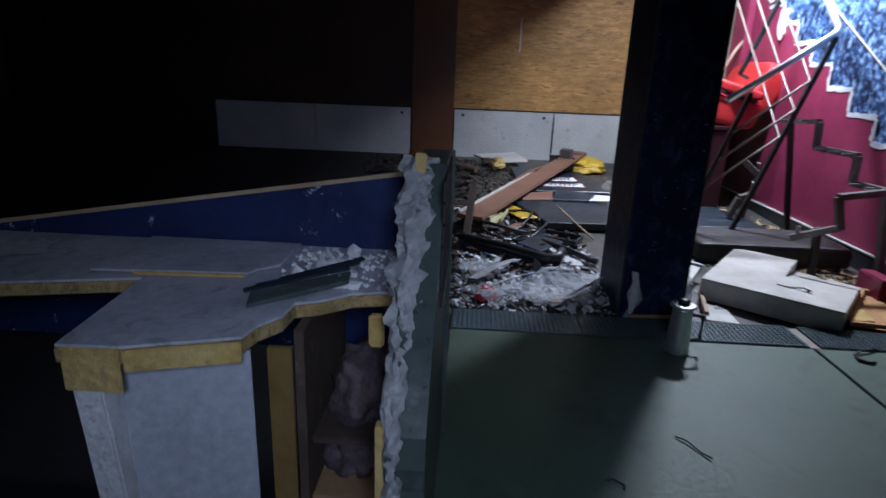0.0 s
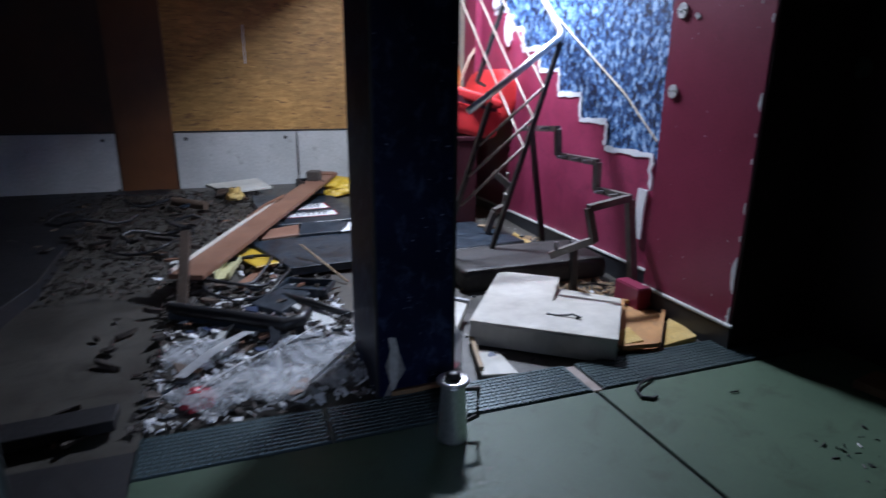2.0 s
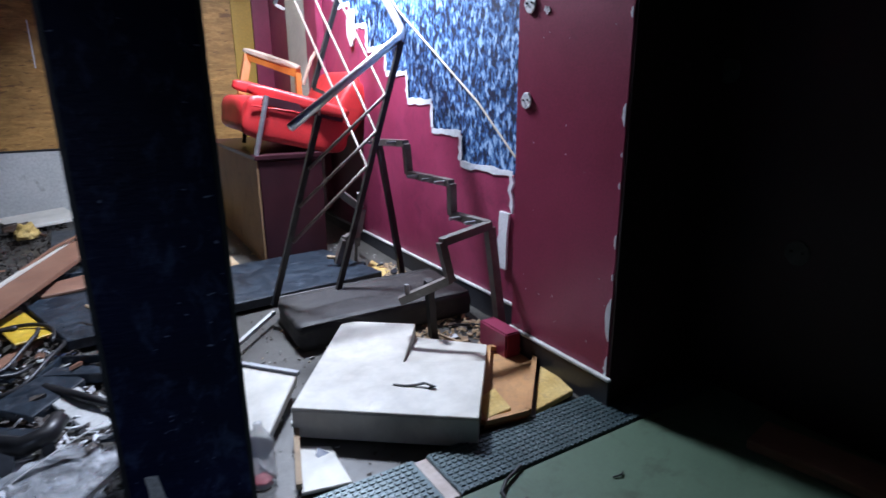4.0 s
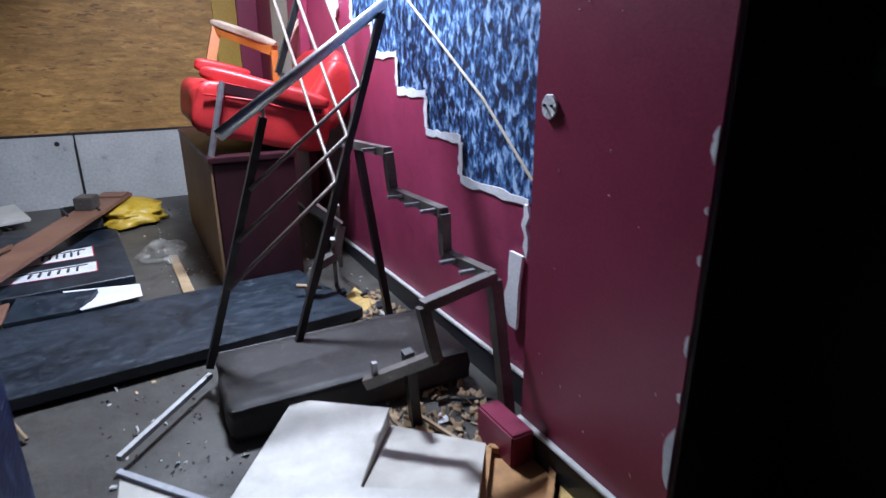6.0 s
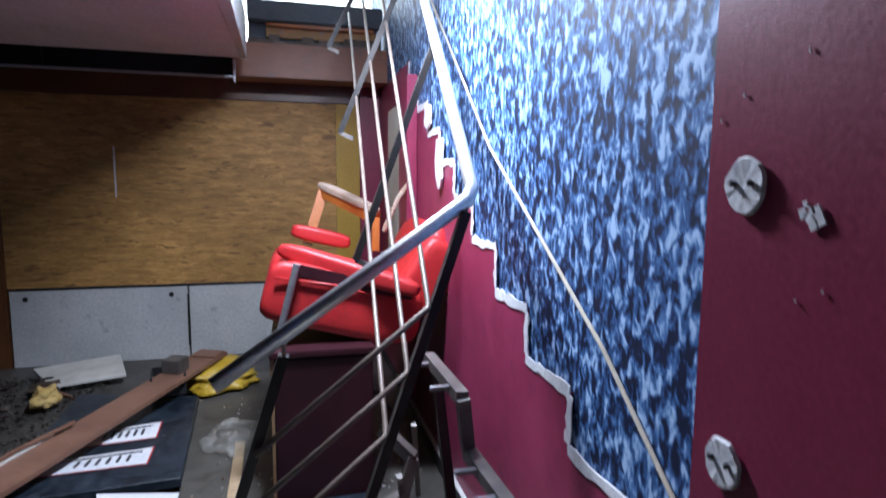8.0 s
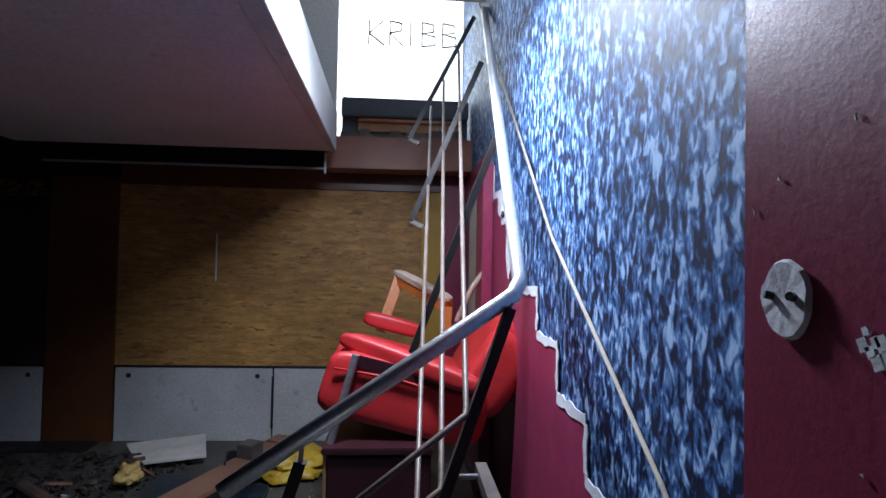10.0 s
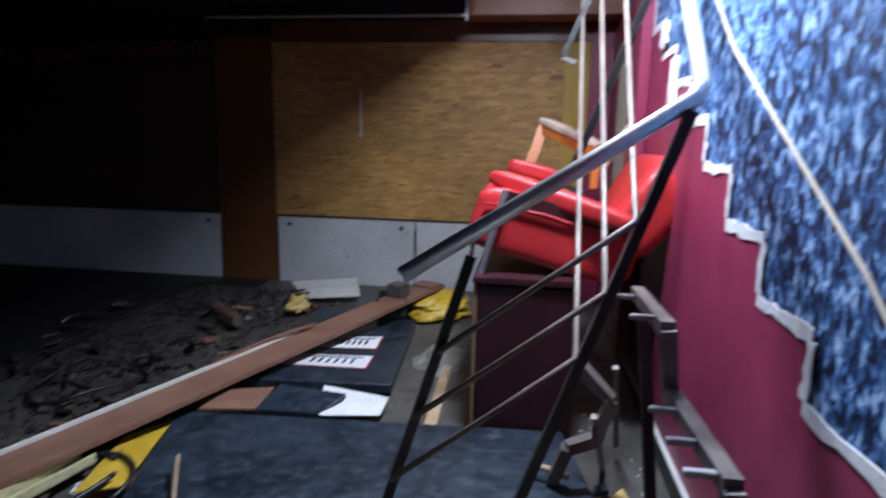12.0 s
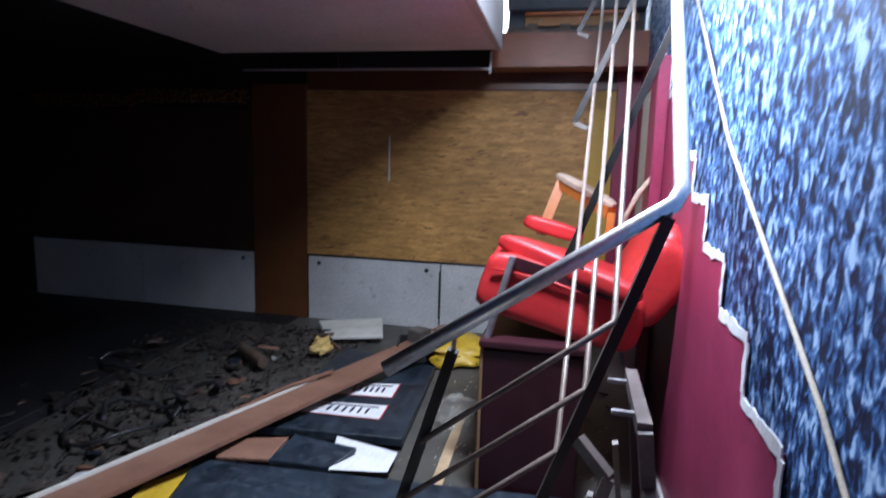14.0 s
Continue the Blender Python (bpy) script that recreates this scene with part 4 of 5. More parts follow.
af = [(-0.14, 0.62, 0.40), (-0.02, 0.72, 0.765), (0.30, 0.28, 0.60), (0.29, 0.26, 0.38)]
part("arm_frame", tube(af[:2], 0.034, square=True), M["chairwood"], ch, "orange lacquered wooden arm frame")
part("arm_frame", tube(af[1:3], 0.036, square=True), M["chairwood"], ch)
part("arm_frame", tube([af[2], af[3]], 0.024, square=True), M["chairwood"], ch)
part("arm_pad", placed(cushion_bm(0.62, 0.095, 0.055, 4, 7), pose(0.135, 0.505, 0.73, 0, 16, -54)), M["armpad"], ch, "worn tan arm pad")
part("back_hoop", tube([(0.36, 0.35, 0.5), (0.46, 0.36, 0.72), (0.56, 0.36, 0.86)], 0.018, 10), M["armpad"], ch)

cream = tagged(obj_from("wall_board", block(3.55, 3.59, 8.62, 9.28, 0.9, 2.32, 0.006), M["cream"]), "pale cream board fixed upright on the wall", "board")
redpost = tagged(obj_from("door_post", block(3.52, 3.59, 8.28, 8.60, 0.2, 2.45, 0.008), M["dadopurple"]), "magenta painted upright post beside the cream board", "post")

# ---------- loose boards and litter ----------
def board(name, corners, z0, t, material, label, category, tilt_z=0.0, group=""):
    """A flat board over a four-sided outline, z0 at its underside; tilt_z raises its far end."""
    cx, cy = sum(p[0] for p in corners) / len(corners), sum(p[1] for p in corners) / len(corners)
    bm = prism([(x - cx, y - cy) for x, y in corners], 0, t, min(0.004, t * 0.3))
    for v in bm.verts:
        v.co.z += tilt_z * v.co.y
    ob = obj_from(name, bm, material)
    ob.location = (cx, cy, z0)
    return tagged(ob, label, category, group)


# white L-shaped box
wb = thing("storage_box", pose(2.6, 5.1, -0.015), "white lacquered low box with a corner notch", "box")
L = [(2.145, 5.042), (2.665, 5.775), (2.985, 5.523), (2.722, 5.160), (3.048, 4.952), (2.748, 4.575)]
part("body", prism([(x - 2.6, y - 5.1) for x, y in L], 0.0, 0.128, 0.005), M["white"], wb)
part("lid", prism([((x - 2.6) * 1.004, (y - 5.1) * 1.004) for x, y in L], 0.1285, 0.139, 0.003), M["white"], wb)
ramp_bm = bmesh.new()
foot = [(0.126, 0.059, 0.124), (0.385, 0.416, 0.062), (0.658, 0.132, 0.062), (0.450, -0.143, 0.124)]
lo = [ramp_bm.verts.new((x, y, 0.0)) for x, y, z in foot]
hi = [ramp_bm.verts.new((x, y, z)) for x, y, z in foot]
ramp_bm.faces.new(hi)
ramp_bm.faces.new(lo[::-1])
for k in range(4):
    ramp_bm.faces.new((lo[k], lo[(k + 1) % 4], hi[(k + 1) % 4], hi[k]))
bmesh.ops.recalc_face_normals(ramp_bm, faces=ramp_bm.faces)
part("sagging_panel", ramp_bm, M["white"], wb, "white panel sagging towards its back edge")
part("curled_scrap", tube([(-0.02, -0.115, 0.141), (0.02, -0.155, 0.142), (0.06, -0.18, 0.147), (0.09, -0.20, 0.156), (0.115, -0.235, 0.150), (0.095, -0.225, 0.141)], 0.006, 6), M["rubber"], wb, "dark curled scrap on the lid")

cu = thing("seat_cushion", pose(2.96, 6.00, fz(6.0), 0, -1, -3), "long black leatherette bench cushion, dusty", "cushion")
part("pad", placed(cushion_bm(1.08, 0.55, 0.15, 22, 9), pose(0, 0, 0.078)), M["cushion"], cu)
smooth(cu.children[0])
for y in (-0.262, 0.262):
    part("piping", tube([(-0.52, y, 0.148), (-0.2, y - 0.004, 0.152), (0.2, y, 0.15), (0.52, y, 0.149)], 0.006, 6), M["cushion"], cu)

tray = thing("drawer", pose(3.14, 4.9, 0.0, 0, 0, 0), "broken orange-brown hardboard drawer lying open", "drawer")
T = [(0.12, 0.316), (0.318, 0.166), (-0.10, -0.28), (-0.31, -0.25)]
part("bottom", prism(T, 0.0, 0.012), M["orange"], tray)
for a, b in zip(T, T[1:] + T[:1]):
    part("rim", tube([(a[0], a[1], 0.035), (b[0], b[1], 0.035)], 0.012, square=True), M["orange"], tray)
board("foam_board", [(3.44, 5.0), (3.36, 4.68), (3.10, 4.64), (3.24, 4.8)], -0.02, 0.03, M["foam"], "torn yellow foam board beside the edge strip", "foam")
board("foam_board", [(3.02, 4.84), (2.98, 4.66), (2.84, 4.65), (2.90, 4.80)], 0.02, 0.03, M["foam"], "torn yellow foam board beside the edge strip", "foam")
wl = thing("white_board", pose(2.08, 5.30, 0.03, 4, -6, 0), "white drawer front lying tilted on the floor", "drawer front")
part("panel", prism([(-0.05, 0.36), (0.19, 0.06), (-0.05, -0.30), (-0.11, -0.24)], 0.0, 0.04, 0.005), M["white"], wl)
part("edge_rail", tube([(-0.05, 0.37, 0.045), (0.2, 0.06, 0.045)], 0.010, square=True), M["innerwhite"], wl)
board("white_tile", [(2.13, 4.97), (2.25, 4.89), (2.24, 4.64), (2.06, 4.68)], -0.02, 0.015, M["white"], "small white board lying on the floor", "board")
part_stick = [((2.16, 5.05, 0.02), (2.05, 4.66, 0.04)), ((2.02, 5.80, 0.06), (2.40, 6.22, 0.08))]
for i, (a, b) in enumerate(part_stick):
    tagged(obj_from("batten", tube([a, b], 0.011, square=True), M["rawwood"] if i == 0 else M["whitepanel"]), "thin wooden batten lying on the floor", "batten", "loose battens")

bpn = thing("laminate_board", pose(2.18, 6.88, fz(6.9), 0, 0, 3), "large scuffed black laminate panel lying flat", "panel")
part("board", prism([(-0.86, -0.47), (1.07, -0.40), (0.96, 0.40), (-1.07, 0.36)], 0.012, 0.075, 0.006), M["blackboard"], bpn)
part("under_rail", block(-0.8, 1.0, -0.40, -0.34, 0.0, 0.014), M["darkwood"], bpn)
ss = thing("black_sheet", pose(1.66, 8.32, fz(8.3)), "black board with two white stickers", "board")
part("board", prism([(-0.43, -0.75), (0.49, -0.67), (0.40, 0.58), (-0.47, 0.83)], 0.02, 0.075, 0.005), M["blackboard"], ss)
for k, quad in enumerate([[(-0.306, -0.5), (0.28, -0.47), (0.27, -0.254), (-0.261, -0.315)], [(-0.214, -0.167), (0.254, -0.118), (0.237, 0.138), (-0.205, 0.042)]]):
    st = part("sticker", prism(quad, 0.0765, 0.0785), M["paper"], ss, "white sticker with a red edge")
    q = [Vector((*p, 0)) for p in quad]
    part("red_edge", tube([(*q[1].xy, 0.079), (*q[2].xy, 0.079)], 0.0035, square=True), M["redpaint"], st)
    part("red_edge", tube([(*q[0].xy, 0.079), (*q[1].xy, 0.079)], 0.0016, square=True), M["redpaint"], st)
    for j in range(6):
        u = 0.34 + j * 0.092
        a = q[0].lerp(q[1], u).lerp(q[3].lerp(q[2], u), 0.62)
        b = q[0].lerp(q[1], u).lerp(q[3].lerp(q[2], u), 0.30)
        part("letter_bar", tube([(a.x, a.y, 0.080), (b.x, b.y, 0.080)], 0.007, square=True), M["ink"], st)
    a, b = q[0].lerp(q[3], 0.80), q[1].lerp(q[2], 0.80)
    part("text_line", tube([a.lerp(b, 0.12) + Vector((0, 0, 0.08)), a.lerp(b, 0.9) + Vector((0, 0, 0.08))], 0.004, square=True), M["ink"], st)

board("paper_sheet", [(1.863, 7.226), (2.176, 7.285), (2.168, 7.505), (1.755, 7.598)], fz(7.4) + 0.082, 0.003, M["paper"], "crisp white card lying on the black panel", "paper")
board("white_tray", [(0.70, 9.64), (1.29, 9.85), (1.44, 9.42), (0.95, 9.28)], fz(9.5) + 0.08, 0.03, M["white"], "white plastic trim panel lying on rubbish", "panel", 0.1)
board("yellow_board", [(1.087, 7.15), (1.28, 6.50), (1.12, 6.42), (0.98, 6.9)], fz(6.8) + 0.06, 0.012, M["yellow"], "bright yellow board under the black panel", "board", -0.06)
pk = thing("plank", look((0.76, 6.42, 0.15), (2.10, 9.45, 0.30)) @ pose(0, 0, 0, 0, 0, 0), "long red-brown veneered plank lying across the rubbish", "plank")
part("board", block(-0.12, 0.12, -0.016, 0.016, -3.33, 0.20, 0.004), M["plank"], pk)
part("bracket", block(-0.10, 0.04, 0.017, 0.12, -2.92, -2.78, 0.006), M["string"], pk, "small dark metal bracket")
part("edge_strip", block(-0.122, -0.098, 0.017, 0.036, -1.80, 0.19, 0.002), M["white"], pk, "pale bare edge strip")
part("splinter", tube([(-0.12, 0.03, -1.10), (-0.105, 0.055, -1.55), (-0.07, 0.05, -1.92)], 0.008, square=True), M["plank"], pk, "veneer splinter torn off the edge")
part("end_cap", block(-0.11, 0.11, 0.017, 0.03, -3.31, -3.15, 0.004), M["plank"], pk)


def bag(name, centre, size, material, label, category, seed, flat=0.5):
    bm = bmesh.new()
    bmesh.ops.create_icosphere(bm, subdivisions=4, radius=1)
    for v in bm.verts:
        p = v.co.copy()
        k = 1 + 0.42 * noise.noise(p * 1.6 + Vector((seed, 0, 0))) + 0.22 * noise.noise(p * 4.3 + Vector((0, seed, 0))) + 0.09 * noise.noise(p * 11 + Vector((0, 0, seed)))
        p *= k
        p.z = max(p.z, -flat)
        v.co = Vector((p.x * size[0], p.y * size[1], (p.z + flat) * size[2]))
    ob = obj_from(name, bm, material)
    ob.location = centre
    return smooth(tagged(ob, label, category))


bag("yellow_bag", (2.12, 9.33, fz(9.2) + 0.02), (0.34, 0.30, 0.105), M["yellow"], "crumpled yellow plastic sack", "bag", 3)
crate = thing("small_crate", pose(1.83, 9.02, fz(9.0) + 0.08, 0, 0, 12), "small open black plastic crate holding blue scrap", "crate")
part("base", block(-0.12, 0.12, -0.14, 0.14, 0.0, 0.012, 0.003), M["rubber"], crate)
for x0, x1, y0, y1 in ((-0.12, -0.105, -0.14, 0.14), (0.105, 0.12, -0.14, 0.14), (-0.104, 0.104, 0.125, 0.14), (-0.104, 0.104, -0.14, -0.125)):
    part("side", block(x0, x1, y0, y1, 0.013, 0.15 if y1 > 0 else 0.07, 0.004), M["rubber"], crate)
bag("blue_scrap", (1.83, 9.0, fz(9.0) + 0.093), (0.08, 0.09, 0.05), M["navystuff"], "crumpled blue plastic in the black crate", "plastic scrap", 8)
bag("plastic_wad", (2.36, 8.25, fz(8.2)), (0.15, 0.24, 0.055), M["wrap"], "wad of clear plastic film by the cabinet", "plastic film", 5)
bag("red_bag", (0.80, 4.86, -0.02), (0.07, 0.06, 0.05), M["redplastic"], "crumpled red plastic bag", "bag", 6)
bag("foam_lump", (1.02, 9.0, 0.13), (0.09, 0.10, 0.08), M["foam"], "lump of torn yellow foam", "foam", 12)

for x, y, z, w, d, amp, rz, sd, sc in ((1.24, 5.02, 0.02, 0.70, 0.34, 0.05, 44, 1, 3.2), (1.46, 5.16, 0.015, 0.34, 0.30, 0.035, 30, 2, 4), (0.92, 4.90, 0.01, 0.44, 0.34, 0.04, 38, 3, 4), (1.30, 4.84, 0.01, 0.50, 0.20, 0.03, 16, 4, 5), (0.80, 5.30, 0.01, 0.36, 0.30, 0.04, 10, 5, 4)):
    ob = smooth(obj_from("plastic_film", sheet(w, d, 46, 30, amp, sd, 0.0, sc, 0.015), M["film"]))
    ob.matrix_world = pose(x, y, z - 0.02, 0, 0, rz)
    tagged(ob, "crumpled clear plastic film shining on the floor", "plastic film", "sheets of film")


def ribbon(pts, half, thick=0.004):
    bm = bmesh.new()
    up = []
    for i, p in enumerate(pts):
        p = Vector(p)
        q = Vector(pts[min(i + 1, len(pts) - 1)]) - Vector(pts[max(i - 1, 0)])
        s = q.cross(Vector((0, 0, 1))).normalized() * half
        up.append((bm.verts.new(p - s), bm.verts.new(p + s + Vector((0, 0, 0.01)))))
    for a, b in zip(up, up[1:]):
        bm.faces.new((a[0], a[1], b[1], b[0]))
    bmesh.ops.solidify(bm, geom=list(bm.faces), thickness=thick)
    return bm


def lath(a, b, half, bow, label):
    """A flat strip from a to b, bowed upwards in the middle."""
    a, b = Vector(a), Vector(b)
    pts = [a.lerp(b, k / 12) + Vector((0, 0, bow * math.sin(math.pi * k / 12))) for k in range(13)]
    return tagged(obj_from("plastic_strip", ribbon(pts, half), M["paper"]), label, "strip", "plastic strips")


lath((0.72, 5.00, 0.05), (1.03, 5.385, 0.07), 0.036, 0.02, "wide grooved white plastic strip over the litter")
lath((0.78, 4.85, 0.04), (1.12, 5.15, 0.06), 0.016, 0.015, "narrow white plastic strip among the litter")
lath((1.20, 5.165, 0.07), (1.60, 5.42, 0.10), 0.012, 0.02, "bent white plastic strip over the film")
lath((1.255, 4.75, 0.05), (1.57, 5.10, 0.08), 0.014, 0.0, "straight white plastic strip over the film")

# cables in loops
for i, (cx, cy, r, z) in enumerate(((1.02, 6.42, 0.30, 0.09), (0.98, 6.44, 0.27, 0.11), (1.06, 6.30, 0.31, 0.07), (0.35, 7.45, 0.30, 0.10))):
    pts = []
    for k in range(40):
        t = k / 39 * 5.6 + i
        pts.append((cx + r * 0.85 * math.cos(t) + 0.03 * math.sin(3 * t), cy + r * math.sin(t) * 1.05, z + 0.03 * math.sin(2 * t + i)))
    tagged(smooth(obj_from("cable", tube(pts, 0.011, 8), M["rubber"])), "looped black rubber cable in the rubbish", "cable", "cables")

tagged(obj_from("broken_post", tube([(0.66, 6.02, 0.0), (0.70, 6.38, 0.40)], 0.028, square=True), M["darkwood"]), "short dark broken timber leaning on the plank", "timber")
tagged(obj_from("thin_stick", tube(STICK, 0.008, 8), M["rawwood"]), "thin pale wooden stick standing askew", "stick")
dish = thing("shallow_tray", pose(1.41, 6.07, 0.02, 0, 0, -26), "shallow black plastic tray in front of the panel", "tray")
part("base", block(-0.155, 0.155, -0.10, 0.10, 0.0, 0.01, 0.003), M["blackboard"], dish)
for x0, x1, y0, y1 in ((-0.165, -0.150, -0.11, 0.11), (0.150, 0.165, -0.11, 0.11), (-0.149, 0.149, 0.095, 0.11), (-0.149, 0.149, -0.11, -0.095)):
    part("rim", block(x0, x1, y0, y1, 0.011, 0.055, 0.004), M["blackboard"], dish)
board("black_offcut", [(1.05, 5.86), (1.30, 6.10), (1.42, 5.92), (1.22, 5.70)], 0.01, 0.05, M["blackboard"], "black board offcut among the litter", "board", 0.1)
bmp = thing("bumper_strip", pose(0, 0, 0), "thick bent black rubber bumper among the litter", "bumper")
smooth(part("bar", tube([(0.62, 5.88, 0.07), (0.742, 5.74, 0.09), (0.962, 5.56, 0.10), (1.215, 5.37, 0.09), (1.30, 5.39, 0.10), (1.34, 5.47, 0.12)], 0.036, 10), M["rubber"], bmp))
part("leg", tube([(1.16, 5.40, 0.08), (1.16, 5.36, -0.01)], 0.026, square=True), M["rubber"], bmp)
part("leg", tube([(1.29, 5.39, 0.08), (1.30, 5.34, -0.01)], 0.022, square=True), M["rubber"], bmp)
smooth(part("bar", tube([(1.26, 5.95, 0.05), (1.42, 5.72, 0.06), (1.60, 5.52, 0.04)], 0.022, 8), M["rubber"], bmp))
board("black_rail", [(0.60, 5.84), (0.65, 5.95), (1.26, 5.50), (1.22, 5.38)], 0.02, 0.06, M["blackboard"], "long black broken rail lying on the litter", "rail")
board("grey_board", [(1.27, 5.82), (1.395, 5.88), (1.52, 5.50), (1.42, 5.50)], 0.01, 0.02, M["whitepanel"], "pale grey board scrap", "board", 0.1)
board("torn_board", [(1.55, 7.46), (1.95, 7.42), (1.86, 7.25), (1.50, 7.24)], fz(7.3) + 0.08, 0.03, M["blackboard"], "torn black roofing sheet on the panel", "sheet", 0.25)
board("brown_scrap", [(1.12, 7.34), (1.52, 7.44), (1.50, 7.24), (1.20, 7.20)], fz(7.3) + 0.08, 0.02, M["plank"], "broken red-brown board scrap", "board", 0.2)
board("floor_strip", [(2.40, 7.30), (2.47, 7.30), (2.44, 8.2), (2.38, 8.2)], fz(7.7) + 0.004, 0.012, M["rawwood"], "pale narrow strip lying by the cabinet", "batten")
board("paper_scrap", [(3.28, 6.62), (3.42, 6.72), (3.36, 6.92), (3.24, 6.80)], fz(6.8) + 0.01, 0.008, M["foam"], "crumpled yellowish paper by the wall", "paper", 0.2)
pr = thing("loose_plank", pose(3.77, 3.72, 0.004, 0, 0, -80), "short brown plank lying by the dark wall", "plank")
part("board", block(-0.30, 0.30, -0.10, 0.10, 0.0, 0.04, 0.004), M["plank"], pr)

for a, b in (((3.02, 5.58, 0.02), (3.06, 5.30, 0.02)), ((3.12, 5.60, 0.02), (3.20, 5.28, 0.025))):
    tagged(obj_from("batten", tube([a, b], 0.007, square=True), M["rawwood"]), "thin wooden batten lying on the floor", "batten", "loose battens")
for pts in (((1.497, 3.50), (1.53, 3.47), (1.56, 3.41), (1.587, 3.374)), ((1.171, 3.222), (1.20, 3.225), (1.235, 3.20), (1.225, 3.18)), ((3.05, 4.15), (3.08, 4.14), (3.10, 4.15)), ((3.48, 4.32), (3.51, 4.31), (3.53, 4.325))):
    tagged(obj_from("floor_splinter", tube([(x, y, 0.005 + 0.004 * (i % 2)) for i, (x, y) in enumerate(pts)], 0.0035, 6), M["rubber"]), "dark splinter lying on the green floor", "splinter", "floor splinters")

# wire hook on the green floor
tagged(obj_from("wire_hook", tube([(2.80, 4.37, 0.012), (2.70, 4.33, 0.016), (2.65, 4.29, 0.012), (2.64, 4.24, 0.008), (2.68, 4.215, 0.008), (2.71, 4.225, 0.008)], 0.007, 8), M["rubber"]), "bent black wire hook on the green floor", "wire")

# metal flask with a handle
fl = thing("flask", pose(1.745, 4.245, 0.0), "tall steel flask with a side handle on the floor edge", "flask")


def lathe(profile, n=24):
    bm = bmesh.new()
    rings = [[bm.verts.new((r * math.cos(math.tau * i / n), r * math.sin(math.tau * i / n), z)) for i in range(n)] for r, z in profile]
    for a, b in zip(rings, rings[1:]):
        for i in range(n):
            bm.faces.new((a[i], a[(i + 1) % n], b[(i + 1) % n], b[i]))
    bm.faces.new(rings[0][::-1])
    bm.faces.new(rings[-1])
    return bm


smooth(part("body", lathe([(0.058, 0.0), (0.060, 0.01), (0.056, 0.06), (0.050, 0.17), (0.047, 0.225), (0.050, 0.235)]), M["steel"], fl))
smooth(part("rim", lathe([(0.049, 0.236), (0.064, 0.245), (0.064, 0.252), (0.052, 0.256)]), M["steel"], fl))
smooth(part("lid", lathe([(0.030, 0.2565), (0.030, 0.275), (0.012, 0.282)]), M["rubber"], fl))
part("handle", tube([(0.05, 0, 0.20), (0.105, 0, 0.195), (0.105, 0, 0.075), (0.055, 0, 0.06)], 0.009, 8), M["blacksteel"], fl)

bt = thing("drink_bottle", pose(1.965, 4.83, -0.02), "empty clear plastic bottle with a red band", "bottle")
smooth(part("body", lathe([(0.045, 0.0), (0.052, 0.02), (0.050, 0.07), (0.053, 0.10), (0.050, 0.13), (0.052, 0.17), (0.03, 0.21), (0.016, 0.23), (0.016, 0.25)]), M["pet"], bt))
smooth(part("band", lathe([(0.030, 0.012), (0.034, 0.012), (0.034, 0.018), (0.030, 0.018)]), M["redplastic"], bt, "red band"))


# ---------- bar counter ----------
bar = thing("bar_counter", pose(0, 0, 0), "smashed bar counter with a blue back panel and broken white top", "bar counter")
edge = [(-1.9, 2.66), (-0.60, 2.975), (-0.30, 3.05), (-0.253, 3.06), (-0.215, 2.648), (-0.07, 2.655), (0.165, 2.732), (0.18, 2.80), (0.22, 2.86), (0.225, 2.94), (0.29, 2.97), (0.36, 3.03), (0.44, 3.05), (0.50, 3.06), (0.50, 3.44), (-1.9, 3.44)]
part("core", prism([(x * 1.002, y - (0.004 if y < 3.2 else 0)) for x, y in edge], 0.668, 0.7035, 0.004), M["core"], bar, "swollen yellow-brown chipboard core")
part("top", prism(edge, 0.704, 0.712, 0.002), M["counter"], bar, "grubby white broken worktop")
part("edge_band", placed(block(-0.07, 0.172, -0.016, 0.0, 0.655, 0.706, 0.003), pose(0.014, 2.682, 0, 0, 0, 17.5) @ pose(-0.014, 0, 0)), M["foam"], bar, "yellow chipboard edge")
part("edge_band", block(-0.205, -0.075, 2.645, 2.657, 0.60, 0.706, 0.003), M["foam"], bar)
part("upper_slab", prism([(-0.42, 3.085), (0.03, 3.115), (0.05, 3.16), (0.10, 3.20), (0.10, 3.43), (-0.42, 3.43)], 0.7145, 0.7225, 0.002), M["counter"], bar)
part("upper_slab_edge", placed(block(-0.16, 0.16, -0.012, 0.0, 0.7125, 0.7215, 0.002), pose(-0.13, 3.10, 0, 0, 0, 3.8)), M["foam"], bar)
bm = bmesh.new()
for k in range(13):
    x = -1.2 + 1.70 * k / 12
    zt = 0.824 + 0.163 * (x + 0.43)
    for y in (3.445, 3.47):
        bm.verts.new((x, y, 0.32)), bm.verts.new((x, y, zt))
bm.verts.ensure_lookup_table()
for k in range(12):
    a = [bm.verts[4 * k + q] for q in range(4)]
    b = [bm.verts[4 * k + 4 + q] for q in range(4)]
    for q, r in ((0, 1), (3, 2), (1, 3), (2, 0)):
        bm.faces.new((a[q], b[q], b[r], a[r]))
bm.faces.new([bm.verts[q] for q in (0, 1, 3, 2)])
bm.faces.new([bm.verts[48 + q] for q in (0, 2, 3, 1)])
bmesh.ops.recalc_face_normals(bm, faces=bm.faces)
part("back_panel", bm, M["bluepanel"], bar, "royal blue scuffed panel")
part("back_cap", tube([(-1.2 + 1.7 * k / 12, 3.455, 0.832 + 0.163 * (-0.77 + 1.7 * k / 12)) for k in range(13)], 0.007, square=True), M["rawwood"], bar)
